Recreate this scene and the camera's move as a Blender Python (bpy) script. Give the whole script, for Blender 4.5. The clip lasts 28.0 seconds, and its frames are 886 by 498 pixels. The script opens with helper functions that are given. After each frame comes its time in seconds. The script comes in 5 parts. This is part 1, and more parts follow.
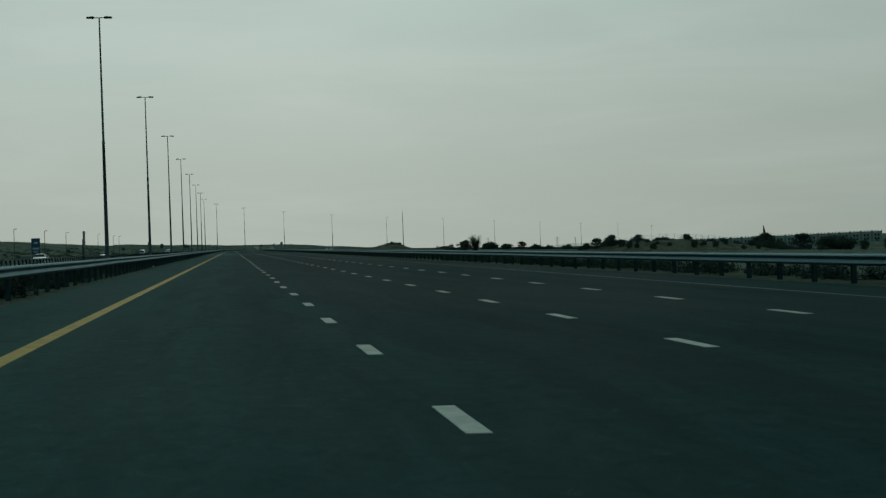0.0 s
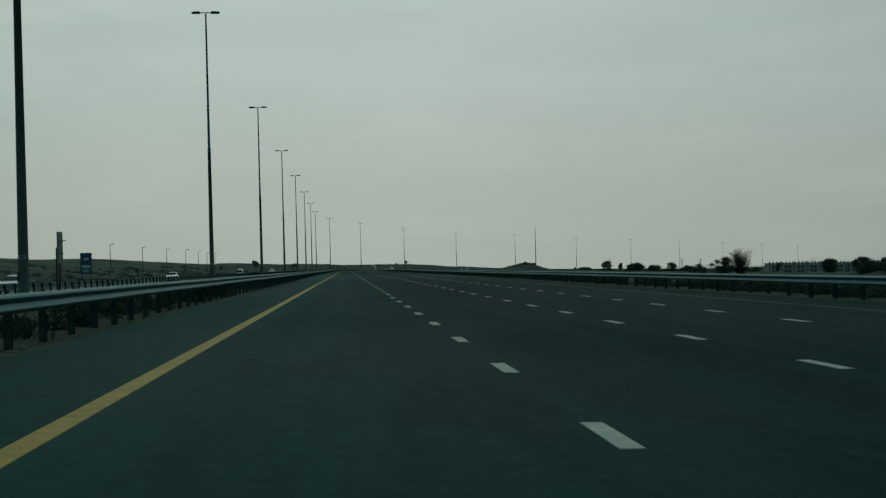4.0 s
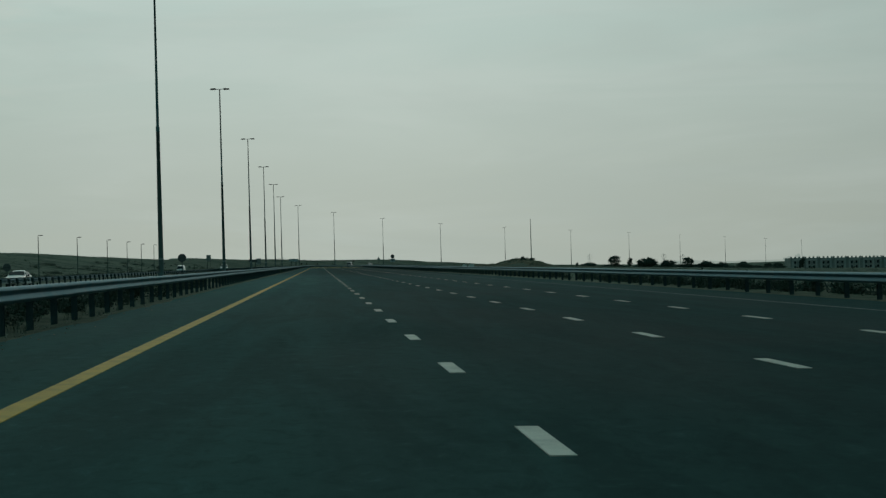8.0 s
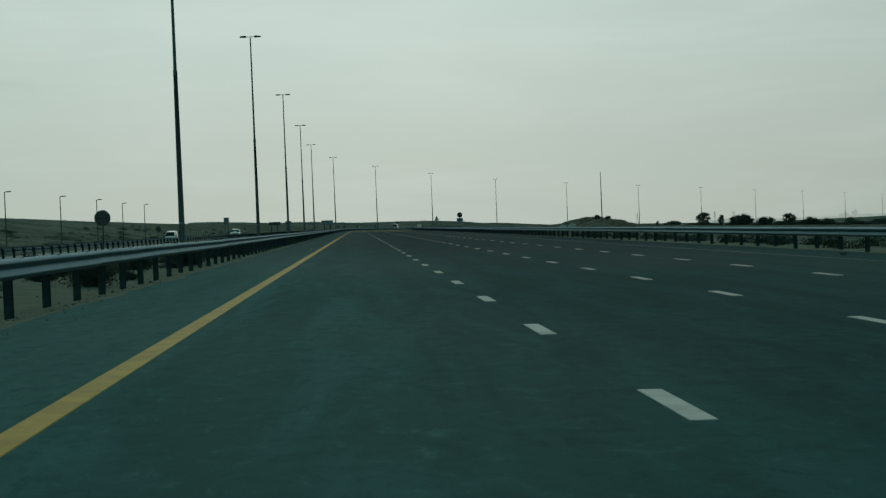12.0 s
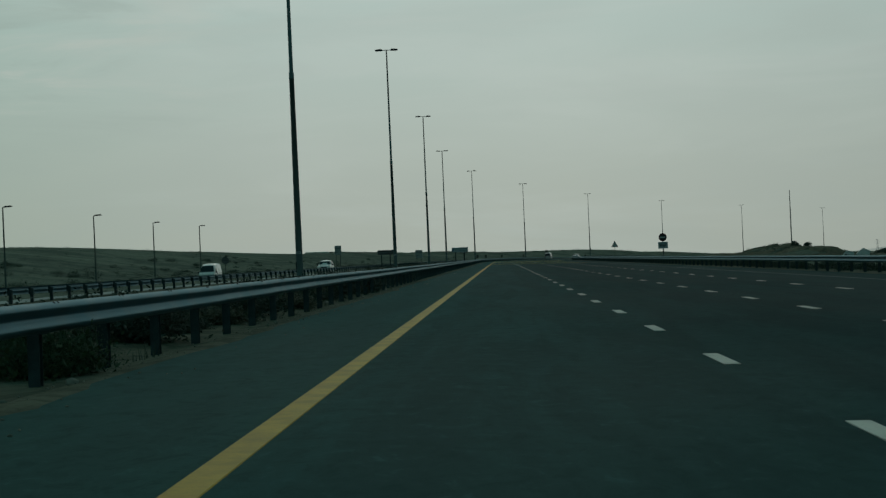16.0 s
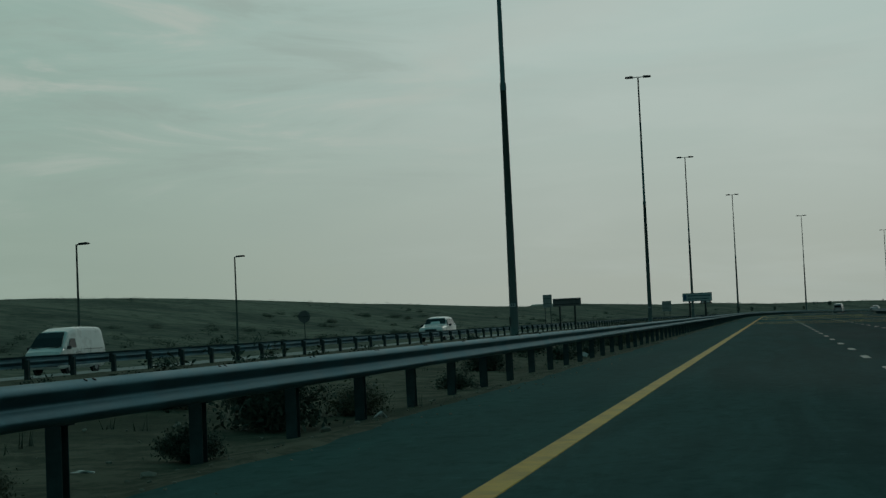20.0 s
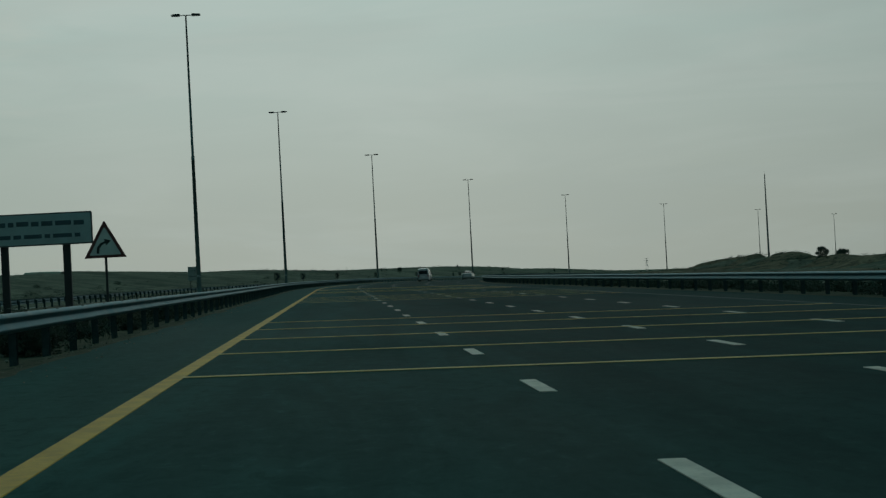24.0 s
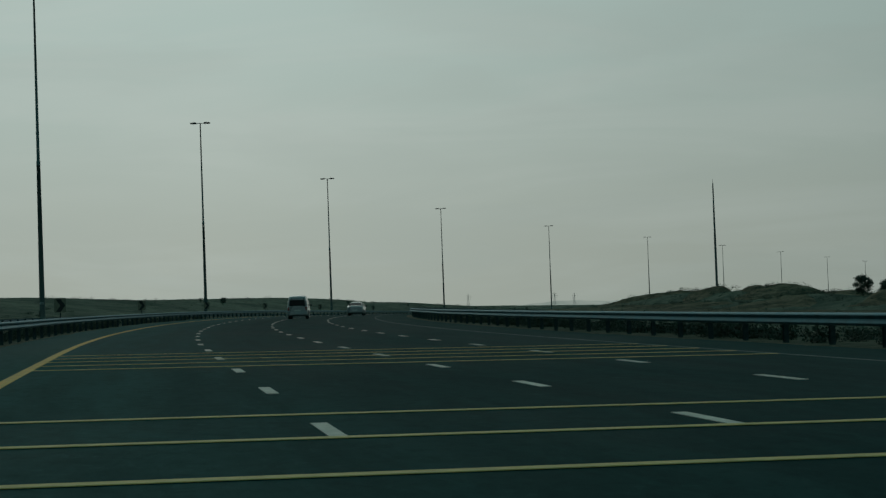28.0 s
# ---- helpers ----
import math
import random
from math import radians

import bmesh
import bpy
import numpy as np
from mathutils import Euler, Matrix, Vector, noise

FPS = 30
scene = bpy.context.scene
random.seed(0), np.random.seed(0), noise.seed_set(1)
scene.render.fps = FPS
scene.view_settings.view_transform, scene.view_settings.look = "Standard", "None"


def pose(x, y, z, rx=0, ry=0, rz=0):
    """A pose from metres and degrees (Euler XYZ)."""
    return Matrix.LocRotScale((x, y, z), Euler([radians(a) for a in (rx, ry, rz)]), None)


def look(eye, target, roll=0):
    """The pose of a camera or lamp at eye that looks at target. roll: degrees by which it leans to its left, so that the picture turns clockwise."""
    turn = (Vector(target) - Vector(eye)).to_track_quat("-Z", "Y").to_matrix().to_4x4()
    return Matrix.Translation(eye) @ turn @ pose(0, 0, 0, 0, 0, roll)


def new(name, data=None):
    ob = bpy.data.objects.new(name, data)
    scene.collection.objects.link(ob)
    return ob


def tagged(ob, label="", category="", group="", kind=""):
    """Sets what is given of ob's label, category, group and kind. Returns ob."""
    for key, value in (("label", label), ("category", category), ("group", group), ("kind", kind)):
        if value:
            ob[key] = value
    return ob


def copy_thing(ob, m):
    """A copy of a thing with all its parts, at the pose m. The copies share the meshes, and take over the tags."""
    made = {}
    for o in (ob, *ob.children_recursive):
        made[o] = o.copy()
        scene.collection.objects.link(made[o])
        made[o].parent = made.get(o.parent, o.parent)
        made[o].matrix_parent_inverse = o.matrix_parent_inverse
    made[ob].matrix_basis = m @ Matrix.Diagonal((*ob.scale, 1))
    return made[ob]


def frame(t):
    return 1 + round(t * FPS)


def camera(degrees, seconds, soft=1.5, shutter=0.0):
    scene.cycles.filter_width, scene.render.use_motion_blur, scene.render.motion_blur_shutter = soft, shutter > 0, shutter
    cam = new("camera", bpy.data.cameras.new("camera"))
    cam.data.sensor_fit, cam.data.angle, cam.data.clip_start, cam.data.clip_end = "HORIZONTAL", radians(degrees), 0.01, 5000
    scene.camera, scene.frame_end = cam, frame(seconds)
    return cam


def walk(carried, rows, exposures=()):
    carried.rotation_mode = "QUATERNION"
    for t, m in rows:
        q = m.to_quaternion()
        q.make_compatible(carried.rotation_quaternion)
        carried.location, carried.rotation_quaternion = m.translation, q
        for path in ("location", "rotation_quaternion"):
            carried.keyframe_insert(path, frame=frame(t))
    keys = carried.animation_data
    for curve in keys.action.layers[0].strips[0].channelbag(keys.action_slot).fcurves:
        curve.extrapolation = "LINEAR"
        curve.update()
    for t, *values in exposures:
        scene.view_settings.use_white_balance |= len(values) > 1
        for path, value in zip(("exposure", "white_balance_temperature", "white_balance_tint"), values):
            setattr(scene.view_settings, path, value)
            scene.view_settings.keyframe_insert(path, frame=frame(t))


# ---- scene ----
cam = camera(31.97, 28.0, soft=1.35)
EYE = 1.078
PATH = [
    (0.0, 0.142, 0.000, -7.763, -0.270, 1.900), (0.5, 0.165, 12.637, -6.976, -0.657, 1.631),
    (1.0, 0.170, 25.190, -6.476, -1.516, 1.451), (1.5, 0.155, 37.622, -4.582, -2.258, 1.284),
    (2.0, 0.055, 49.560, -2.854, -0.584, 1.245), (2.5, 0.000, 62.280, -2.691, 0.379, 1.487),
    (3.0, -0.120, 74.603, -3.118, 0.641, 1.450), (3.5, -0.134, 86.877, -3.363, 0.642, 1.476),
    (5.5, -0.157, 136.963, -4.158, 0.554, 1.602), (6.0, -0.047, 149.538, -4.183, 0.528, 1.536),
    (6.5, 0.040, 162.075, -4.333, 0.458, 1.577), (7.0, 0.115, 174.900, -4.454, 0.458, 1.595),
    (7.4, 0.140, 184.419, -4.548, 0.461, 1.570), (7.5, 0.145, 186.895, -4.531, 0.467, 1.564),
    (8.0, 0.175, 199.285, -4.603, 0.443, 1.547), (8.5, 0.205, 211.825, -3.970, 0.124, 2.009),
    (9.0, 0.225, 224.406, -3.611, -0.036, 1.929), (9.5, 0.210, 236.951, -3.665, -0.027, 1.880),
    (10.0, 0.170, 249.348, -3.646, -0.085, 2.027), (10.3, 0.120, 256.793, -3.631, -0.283, 2.111),
    (10.5, 0.085, 261.759, -3.602, -0.347, 2.167), (11.0, -0.011, 274.194, -3.526, -0.586, 2.304),
    (11.5, -0.140, 286.718, -3.431, -0.753, 2.411), (12.0, -0.285, 299.256, -3.173, -0.938, 2.307),
    (12.5, -0.440, 311.785, -2.933, -1.141, 2.235), (14.5, -0.496, 362.236, -1.803, -0.839, 2.647),
    (15.0, -0.562, 374.700, -0.159, -0.191, 2.914), (15.5, -0.630, 387.056, 0.992, 0.242, 2.735),
    (16.0, -0.620, 398.900, 2.130, 0.390, 2.519), (16.5, -0.605, 411.951, 2.703, 0.452, 2.380),
    (17.0, -0.570, 424.468, 3.833, 1.317, 2.493), (17.5, -0.519, 437.016, 6.761, 2.505, 2.619),
    (17.8, -0.495, 444.528, 9.207, 3.120, 2.516), (18.0, -0.483, 449.525, 10.539, 3.309, 2.448),
    (18.5, -0.478, 461.946, 12.214, 3.492, 2.501), (19.0, -0.451, 474.370, 12.276, 3.073, 2.820),
    (19.5, -0.411, 486.825, 12.195, 2.952, 2.907), (20.0, -0.365, 499.313, 12.091, 2.799, 2.616),
    (20.5, -0.265, 511.839, 12.090, 2.820, 2.877), (22.5, -0.270, 561.738, 3.694, 1.597, 2.901),
    (23.0, -0.345, 574.174, 0.999, 1.312, 2.970), (23.5, -0.335, 586.628, -2.252, 1.064, 2.854),
    (24.0, -0.272, 599.106, -3.918, 0.841, 3.004), (24.5, -0.242, 611.756, -5.193, 0.632, 3.305),
    (25.0, -0.198, 624.429, -5.355, 0.646, 3.347), (25.5, -0.119, 637.101, -5.524, 0.602, 3.440),
    (26.0, -0.111, 649.670, -5.568, 0.556, 3.411), (26.5, -0.107, 662.116, -5.658, 0.588, 3.482),
    (27.0, -0.046, 674.080, -6.640, 0.746, 2.793), (27.5, -0.033, 687.075, -8.878, 1.180, 2.481),
    (27.8, -0.026, 694.549, -9.970, 1.674, 2.227), (28.0, -0.022, 699.530, -10.913, 1.819, 2.058),
]
walk(cam, [(t, pose(x, y, EYE, 90 + pitch, roll, yaw)) for t, x, y, yaw, pitch, roll in PATH],
     [(0.0, 0.12, 6500, 10), (0.5, 0.22, 6500, 10), (1.0, 0.46, 6500, 10), (1.6, 0.54, 6500, 10), (2.0, 0.52, 6500, 10), (2.5, 0.28, 6500, 10), (3.0, 0.01, 6500, 10), (5.5, 0.08, 6500, 10), (8.0, 0.15, 6500, 10), (10.0, 0.23, 6500, 10), (11.0, 0.29, 6500, 10), (11.7, 0.38, 6500, 10), (13.0, 0.34, 6500, 10), (15.0, 0.10, 6500, 10), (16.0, 0.0, 6500, 10), (17.0, -0.12, 6500, 10), (20.0, -0.07, 6500, 10), (24.0, -0.06, 6500, 10), (28.0, -0.08, 6500, 10)])

# ---- sky and sun: a bright haze ahead, the sun behind thin cloud ----
SUN_EL, SUN_AZ = radians(30), radians(2)          # azimuth from +y, positive to the right
SUN_DIR = Vector((math.sin(SUN_AZ) * math.cos(SUN_EL), math.cos(SUN_AZ) * math.cos(SUN_EL), math.sin(SUN_EL)))


class Nodes:
    """Short hand for building a node tree."""

    def __init__(self, tree):
        self.tree = tree
        tree.nodes.clear()

    def add(self, kind, operation="", blend_type="", data_type="", interpolation_type="", use_clamp=False):
        node = self.tree.nodes.new(kind)
        if data_type:
            node.data_type = data_type
        if operation:
            node.operation = operation
        if blend_type:
            node.blend_type = blend_type
        if interpolation_type:
            node.interpolation_type = interpolation_type
        if use_clamp:
            node.use_clamp = True
        return node

    def link(self, a, b):
        self.tree.links.new(a, b)

    def put(self, socket, value):
        if hasattr(value, "is_output"):
            self.link(value, socket)
        else:
            socket.default_value = value

    def math(self, op, a, b=0.0, c=0.0, clamp=False):
        n = self.add("ShaderNodeMath", operation=op, use_clamp=clamp)
        for i, v in enumerate((a, b, c)):
            self.put(n.inputs[i], v)
        return n.outputs[0]

    def mix(self, fac, a, b, blend="MIX"):
        n = self.add("ShaderNodeMix", data_type="RGBA", blend_type=blend)
        for i, v in ((0, fac), (6, a), (7, b)):
            if isinstance(v, tuple) and len(v) == 3:
                v = (*v, 1)
            self.put(n.inputs[i], v)
        return n.outputs[2]

    def noise(self, vector, scale, detail=4, rough=0.55, dist=0.0):
        n = self.add("ShaderNodeTexNoise")
        self.link(vector, n.inputs["Vector"])
        for key, v in (("Scale", scale), ("Detail", detail), ("Roughness", rough), ("Distortion", dist)):
            n.inputs[key].default_value = v
        return n.outputs[0]

    def ramp(self, fac, lo, hi, a=0.0, b=1.0):
        n = self.add("ShaderNodeMapRange", interpolation_type="SMOOTHSTEP")
        self.put(n.inputs[0], fac)
        for i, v in enumerate((lo, hi, a, b)):
            self.put(n.inputs[i + 1], v)
        return n.outputs[0]

    def stretch(self, vector, scale):
        n = self.add("ShaderNodeMapping")
        self.link(vector, n.inputs[0])
        n.inputs["Scale"].default_value = scale
        return n.outputs[0]


def make_world():
    world = bpy.data.worlds.new("hazy_sky")
    scene.world = world
    world.use_nodes = True
    n = Nodes(world.node_tree)
    co = n.add("ShaderNodeTexCoord").outputs["Generated"]
    sky = n.add("ShaderNodeTexSky")
    sky.sky_type, sky.sun_disc, sky.sun_elevation, sky.sun_rotation = "NISHITA", False, SUN_EL, SUN_AZ
    sky.dust_density, sky.air_density, sky.ozone_density = 6.0, 1.0, 1.0
    hsv = n.add("ShaderNodeHueSaturation")
    hsv.inputs["Saturation"].default_value = 0.35
    hsv.inputs["Value"].default_value = 0.05
    n.link(sky.outputs[0], hsv.inputs["Color"])
    sep = n.add("ShaderNodeSeparateXYZ")
    n.link(co, sep.inputs[0])
    up = sep.outputs[2]
    dot = n.add("ShaderNodeVectorMath", operation="DOT_PRODUCT")
    n.link(co, dot.inputs[0])
    dot.inputs[1].default_value = Vector((-0.10, 1.0, 0.22)).normalized()
    haze = n.mix(n.ramp(up, -0.01, 0.20), (0.382, 0.426, 0.374), (0.386, 0.498, 0.462))
    streak = n.noise(n.stretch(co, (1.0, 1.4, 7.0)), 3.2, 5, 0.55, 0.6)
    haze = n.mix(n.ramp(streak, 0.46, 0.72, 0.0, 0.34), haze, (0.475, 0.540, 0.500))
    fine = n.noise(n.stretch(co, (1.0, 1.2, 4.0)), 7.0, 4, 0.5, 0.3)
    haze = n.mix(n.ramp(fine, 0.42, 0.66, 0.0, 0.25), haze, (0.355, 0.42, 0.385))
    glow = n.ramp(dot.outputs["Value"], 0.58, 0.87, 0.0, 1.0)          # haze lit round the sun, bluer sky away from it
    haze = n.mix(n.ramp(sep.outputs[0], 0.02, 0.50, 0.0, 1.0), haze, n.mix(1.0, haze, (0.78, 0.80, 0.80), "MULTIPLY"))
    haze = n.mix(n.ramp(sep.outputs[0], -0.10, -0.50, 0.0, 1.0), haze, n.mix(1.0, haze, (0.76, 0.86, 0.81), "MULTIPLY"))
    veil = n.noise(n.stretch(co, (1.0, 1.0, 5.0)), 5.5, 6, 0.6, 1.0)          # thin torn cloud off to the left
    there = n.math("MULTIPLY", n.ramp(sep.outputs[0], -0.08, -0.30), n.ramp(up, 0.05, 0.14))
    haze = n.mix(n.math("MULTIPLY", there, n.ramp(veil, 0.48, 0.66, 0.0, 0.6)), haze, (0.455, 0.500, 0.450))
    haze = n.mix(n.math("MULTIPLY", there, n.ramp(veil, 0.50, 0.34, 0.0, 0.45)), haze, (0.270, 0.345, 0.310))
    dome = n.mix(n.ramp(up, 0.06, 0.45), (0.165, 0.215, 0.202), (0.034, 0.150, 0.156))
    lit = n.mix(glow, dome, haze)
    both = n.mix(0.97, hsv.outputs[0], lit)
    back = n.add("ShaderNodeBackground")
    n.link(both, back.inputs["Color"])
    back.inputs["Strength"].default_value = 1.0
    n.link(back.outputs[0], n.add("ShaderNodeOutputWorld").inputs[0])


make_world()
sun = new("sun", bpy.data.lights.new("sun", "SUN"))
sun.data.energy, sun.data.angle, sun.data.color = 0.08, radians(20), (1.0, 0.95, 0.86)
sun.matrix_world = look(SUN_DIR * 400, (0, 0, 0))


# ---- materials ----
def material(name, build):
    m = bpy.data.materials.new(name)
    m.use_nodes = True
    n = Nodes(m.node_tree)
    bsdf = n.add("ShaderNodeBsdfPrincipled")
    out = n.add("ShaderNodeOutputMaterial")
    n.link(bsdf.outputs[0], out.inputs[0])
    build(n, bsdf.inputs)
    return m


def bump(n, height, strength, distance, inputs):
    b = n.add("ShaderNodeBump")
    n.link(height, b.inputs["Height"])
    b.inputs["Strength"].default_value, b.inputs["Distance"].default_value = strength, distance
    n.link(b.outputs[0], inputs["Normal"])


def plain(name, colour, rough=0.6, metal=0.0, wear=0.25, scale=3.0, grain=60.0, relief=0.1, coat=0.0, spec=0.5, edge=(1, 1, 1)):
    """Paint, plastic or metal with stains at one scale and grain at another."""
    def build(n, i):
        co = n.add("ShaderNodeTexCoord").outputs["Object"]
        rnd = n.add("ShaderNodeObjectInfo").outputs["Random"]
        big, small = n.noise(co, scale, 5, 0.6), n.noise(co, grain, 3)
        dark = tuple(c * (1 - wear) for c in colour)
        light = tuple(min(1, c * (1 + wear * 0.5)) for c in colour)
        c = n.mix(n.ramp(big, 0.35, 0.68), dark, light)
        c = n.mix(n.ramp(small, 0.45, 0.75, 0, 0.3), c, dark)
        c = n.mix(n.math("MULTIPLY", rnd, 0.25), c, dark)
        n.link(c, i["Base Color"])
        i["Metallic"].default_value = metal
        i["Coat Weight"].default_value = coat
        i["Specular IOR Level"].default_value = spec
        i["Specular Tint"].default_value = (*edge, 1)
        n.link(n.ramp(big, 0.3, 0.7, max(0.02, rough - 0.08), min(1, rough + 0.1)), i["Roughness"])
        if relief:
            bump(n, small, relief, 0.004, i)
    return material(name, build)


def build_asphalt(n, i):
    uv = n.add("ShaderNodeUVMap").outputs[0]                # u: metres across, v: metres along
    sep = n.add("ShaderNodeSeparateXYZ")
    n.link(uv, sep.inputs[0])
    u = sep.outputs[0]
    lane = n.math("FRACT", n.math("DIVIDE", n.math("SUBTRACT", u, -2.13), 3.57))
    track = n.math("ABSOLUTE", n.math("SUBTRACT", n.math("ABSOLUTE", n.math("SUBTRACT", lane, 0.5)), 0.24))
    worn = n.math("SUBTRACT", 1.0, n.ramp(track, 0.02, 0.16))
    long_ = n.noise(n.stretch(uv, (1.0, 0.05, 1.0)), 0.9, 4, 0.6)
    patch = n.noise(n.stretch(uv, (1.0, 0.3, 1.0)), 0.16, 4, 0.6)
    stone = n.noise(uv, 55.0, 3, 0.7)
    agg = n.add("ShaderNodeTexVoronoi")
    n.link(uv, agg.inputs["Vector"])
    agg.inputs["Scale"].default_value = 90.0
    c = n.mix(n.ramp(patch, 0.3, 0.7), (0.030, 0.079, 0.075), (0.039, 0.094, 0.089))
    blot = n.noise(n.stretch(uv, (1.0, 0.10, 1.0)), 1.1, 6, 0.68, 0.8)
    c = n.mix(n.ramp(blot, 0.36, 0.62, 0.7, 0.0), c, (0.021, 0.054, 0.052))
    c = n.mix(n.math("MULTIPLY", worn, n.ramp(long_, 0.3, 0.7, 0.15, 0.55)), c, (0.025, 0.060, 0.058))
    shoulder = n.math("MAXIMUM", n.ramp(u, -1.7, -2.4), n.ramp(u, 11.4, 12.6))
    c = n.mix(n.math("MULTIPLY", shoulder, 0.40), c, (0.052, 0.096, 0.088))
    c = n.mix(n.ramp(long_, 0.62, 0.8, 0.0, 0.35), c, (0.048, 0.106, 0.100))
    c = n.mix(n.ramp(stone, 0.55, 0.8, 0, 0.4), c, (0.058, 0.118, 0.112))
    c = n.mix(n.ramp(agg.outputs[0], 0.0, 0.4, 0.35, 0.0), c, (0.016, 0.030, 0.029))
    grit = n.noise(n.stretch(uv, (1.0, 0.55, 1.0)), 4.5, 8, 0.8, 0.6)
    c = n.mix(n.ramp(grit, 0.36, 0.52, 0.55, 0.0), c, (0.016, 0.044, 0.042))
    c = n.mix(n.ramp(grit, 0.54, 0.70, 0.0, 0.60), c, (0.058, 0.128, 0.121))
    glare_fade = n.ramp(n.math("ADD", u, n.math("MULTIPLY", patch, 2.0)), -1.5, 5.5, 0.0, 1.0)       # veiling glare put into the colour: paler towards the median
    c = n.mix(1.0, c, n.mix(glare_fade, (0.94, 1.19, 1.17), (0.44, 0.67, 0.68)), "MULTIPLY")
    pale_stretch = n.math("MULTIPLY", n.ramp(sep.outputs[1], 205.0, 310.0), n.ramp(sep.outputs[1], 325.0, 395.0, 1.0, 0.0))
    c = n.mix(pale_stretch, c, n.mix(1.0, c, (1.95, 1.62, 1.62), "MULTIPLY"))                        # a paler stretch of surface, with veiling glare put into its colour
    n.link(c, i["Base Color"])
    n.link(n.ramp(patch, 0.3, 0.7, 0.64, 0.76), i["Roughness"])
    i["Specular IOR Level"].default_value = 0.006
    bump(n, stone, 0.25, 0.006, i)


def build_sand(n, i):
    co = n.add("ShaderNodeNewGeometry").outputs["Position"]
    big, mid, fine = n.noise(co, 0.018, 5, 0.6, 0.5), n.noise(co, 0.3, 5, 0.65), n.noise(co, 14.0, 4, 0.7)
    flat = n.stretch(co, (1.0, 1.0, 0.2))
    scrub = n.noise(flat, 0.09, 6, 0.72, 0.4)
    c = n.mix(n.ramp(big, 0.35, 0.65), (0.112, 0.108, 0.076), (0.162, 0.149, 0.106))
    c = n.mix(n.ramp(mid, 0.4, 0.72, 0.0, 0.55), c, (0.080, 0.082, 0.058))
    c = n.mix(n.ramp(scrub, 0.52, 0.66, 0.0, 0.72), c, (0.042, 0.052, 0.034))
    dirt = n.noise(co, 1.7, 6, 0.75, 0.6)
    run = n.add("ShaderNodeSeparateXYZ")
    n.link(co, run.inputs[0])
    pale_sand = n.math("MULTIPLY", n.ramp(run.outputs[1], 205.0, 310.0), n.ramp(run.outputs[1], 380.0, 425.0, 1.0, 0.0))
    c = n.mix(n.math("MULTIPLY", pale_sand, 0.7), c, (0.29, 0.265, 0.19))                         # paler along this stretch, before the shrubs begin
    c = n.mix(n.math("MULTIPLY", n.ramp(dirt, 0.42, 0.60, 0.0, 0.75), n.math("SUBTRACT", 1.0, n.math("MULTIPLY", pale_sand, 0.7))), c, (0.050, 0.054, 0.038))
    c = n.mix(n.ramp(fine, 0.55, 0.75, 0.0, 0.35), c, (0.19, 0.175, 0.13))
    n.link(c, i["Base Color"])
    i["Roughness"].default_value = 0.95
    i["Specular IOR Level"].default_value = 0.03
    bump(n, n.math("ADD", fine, n.math("MULTIPLY", mid, 2.0)), 0.5, 0.05, i)


def build_dune(n, i):
    """Far sand under a skin of low grey-green scrub."""
    co = n.add("ShaderNodeNewGeometry").outputs["Position"]
    big, mid, fine = n.noise(co, 0.018, 5, 0.6, 0.5), n.noise(co, 0.07, 7, 0.72, 0.9), n.noise(co, 0.7, 6, 0.8)
    ripple = n.noise(co, 0.10, 7, 0.75, 1.2)
    c = n.mix(n.ramp(big, 0.35, 0.65), (0.122, 0.134, 0.100), (0.185, 0.190, 0.140))
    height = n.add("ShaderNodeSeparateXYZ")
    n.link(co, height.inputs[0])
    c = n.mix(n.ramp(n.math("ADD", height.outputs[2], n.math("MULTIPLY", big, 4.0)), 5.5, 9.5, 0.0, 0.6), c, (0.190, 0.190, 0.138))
    c = n.mix(n.ramp(mid, 0.44, 0.62, 0.0, 0.7), c, (0.046, 0.066, 0.050))
    c = n.mix(n.ramp(ripple, 0.52, 0.66, 0.0, 0.5), c, (0.285, 0.270, 0.195))
    c = n.mix(n.ramp(fine, 0.48, 0.64, 0.0, 0.65), c, (0.036, 0.050, 0.036))
    n.link(c, i["Base Color"])
    i["Roughness"].default_value = 0.95
    i["Specular IOR Level"].default_value = 0.03
    bump(n, n.math("ADD", fine, mid), 0.25, 0.15, i)


def build_hill(n, i):
    """Brown eroded earth with stones and dark dry growth."""
    co = n.add("ShaderNodeNewGeometry").outputs["Position"]
    big, mid, fine = n.noise(co, 0.05, 5, 0.6, 0.5), n.noise(n.stretch(co, (1.0, 0.6, 2.0)), 0.42, 6, 0.75, 0.8), n.noise(co, 2.2, 5, 0.75)
    c = n.mix(n.ramp(big, 0.35, 0.65), (0.145, 0.112, 0.075), (0.235, 0.185, 0.125))
    c = n.mix(n.ramp(mid, 0.42, 0.60, 0.0, 0.75), c, (0.058, 0.056, 0.040))
    c = n.mix(n.ramp(mid, 0.42, 0.28, 0.0, 0.5), c, (0.30, 0.245, 0.17))
    c = n.mix(n.ramp(fine, 0.50, 0.68, 0.0, 0.6), c, (0.046, 0.050, 0.034))
    n.link(c, i["Base Color"])
    i["Roughness"].default_value = 0.95
    i["Specular IOR Level"].default_value = 0.03
    bump(n, n.math("ADD", fine, mid), 0.6, 0.25, i)


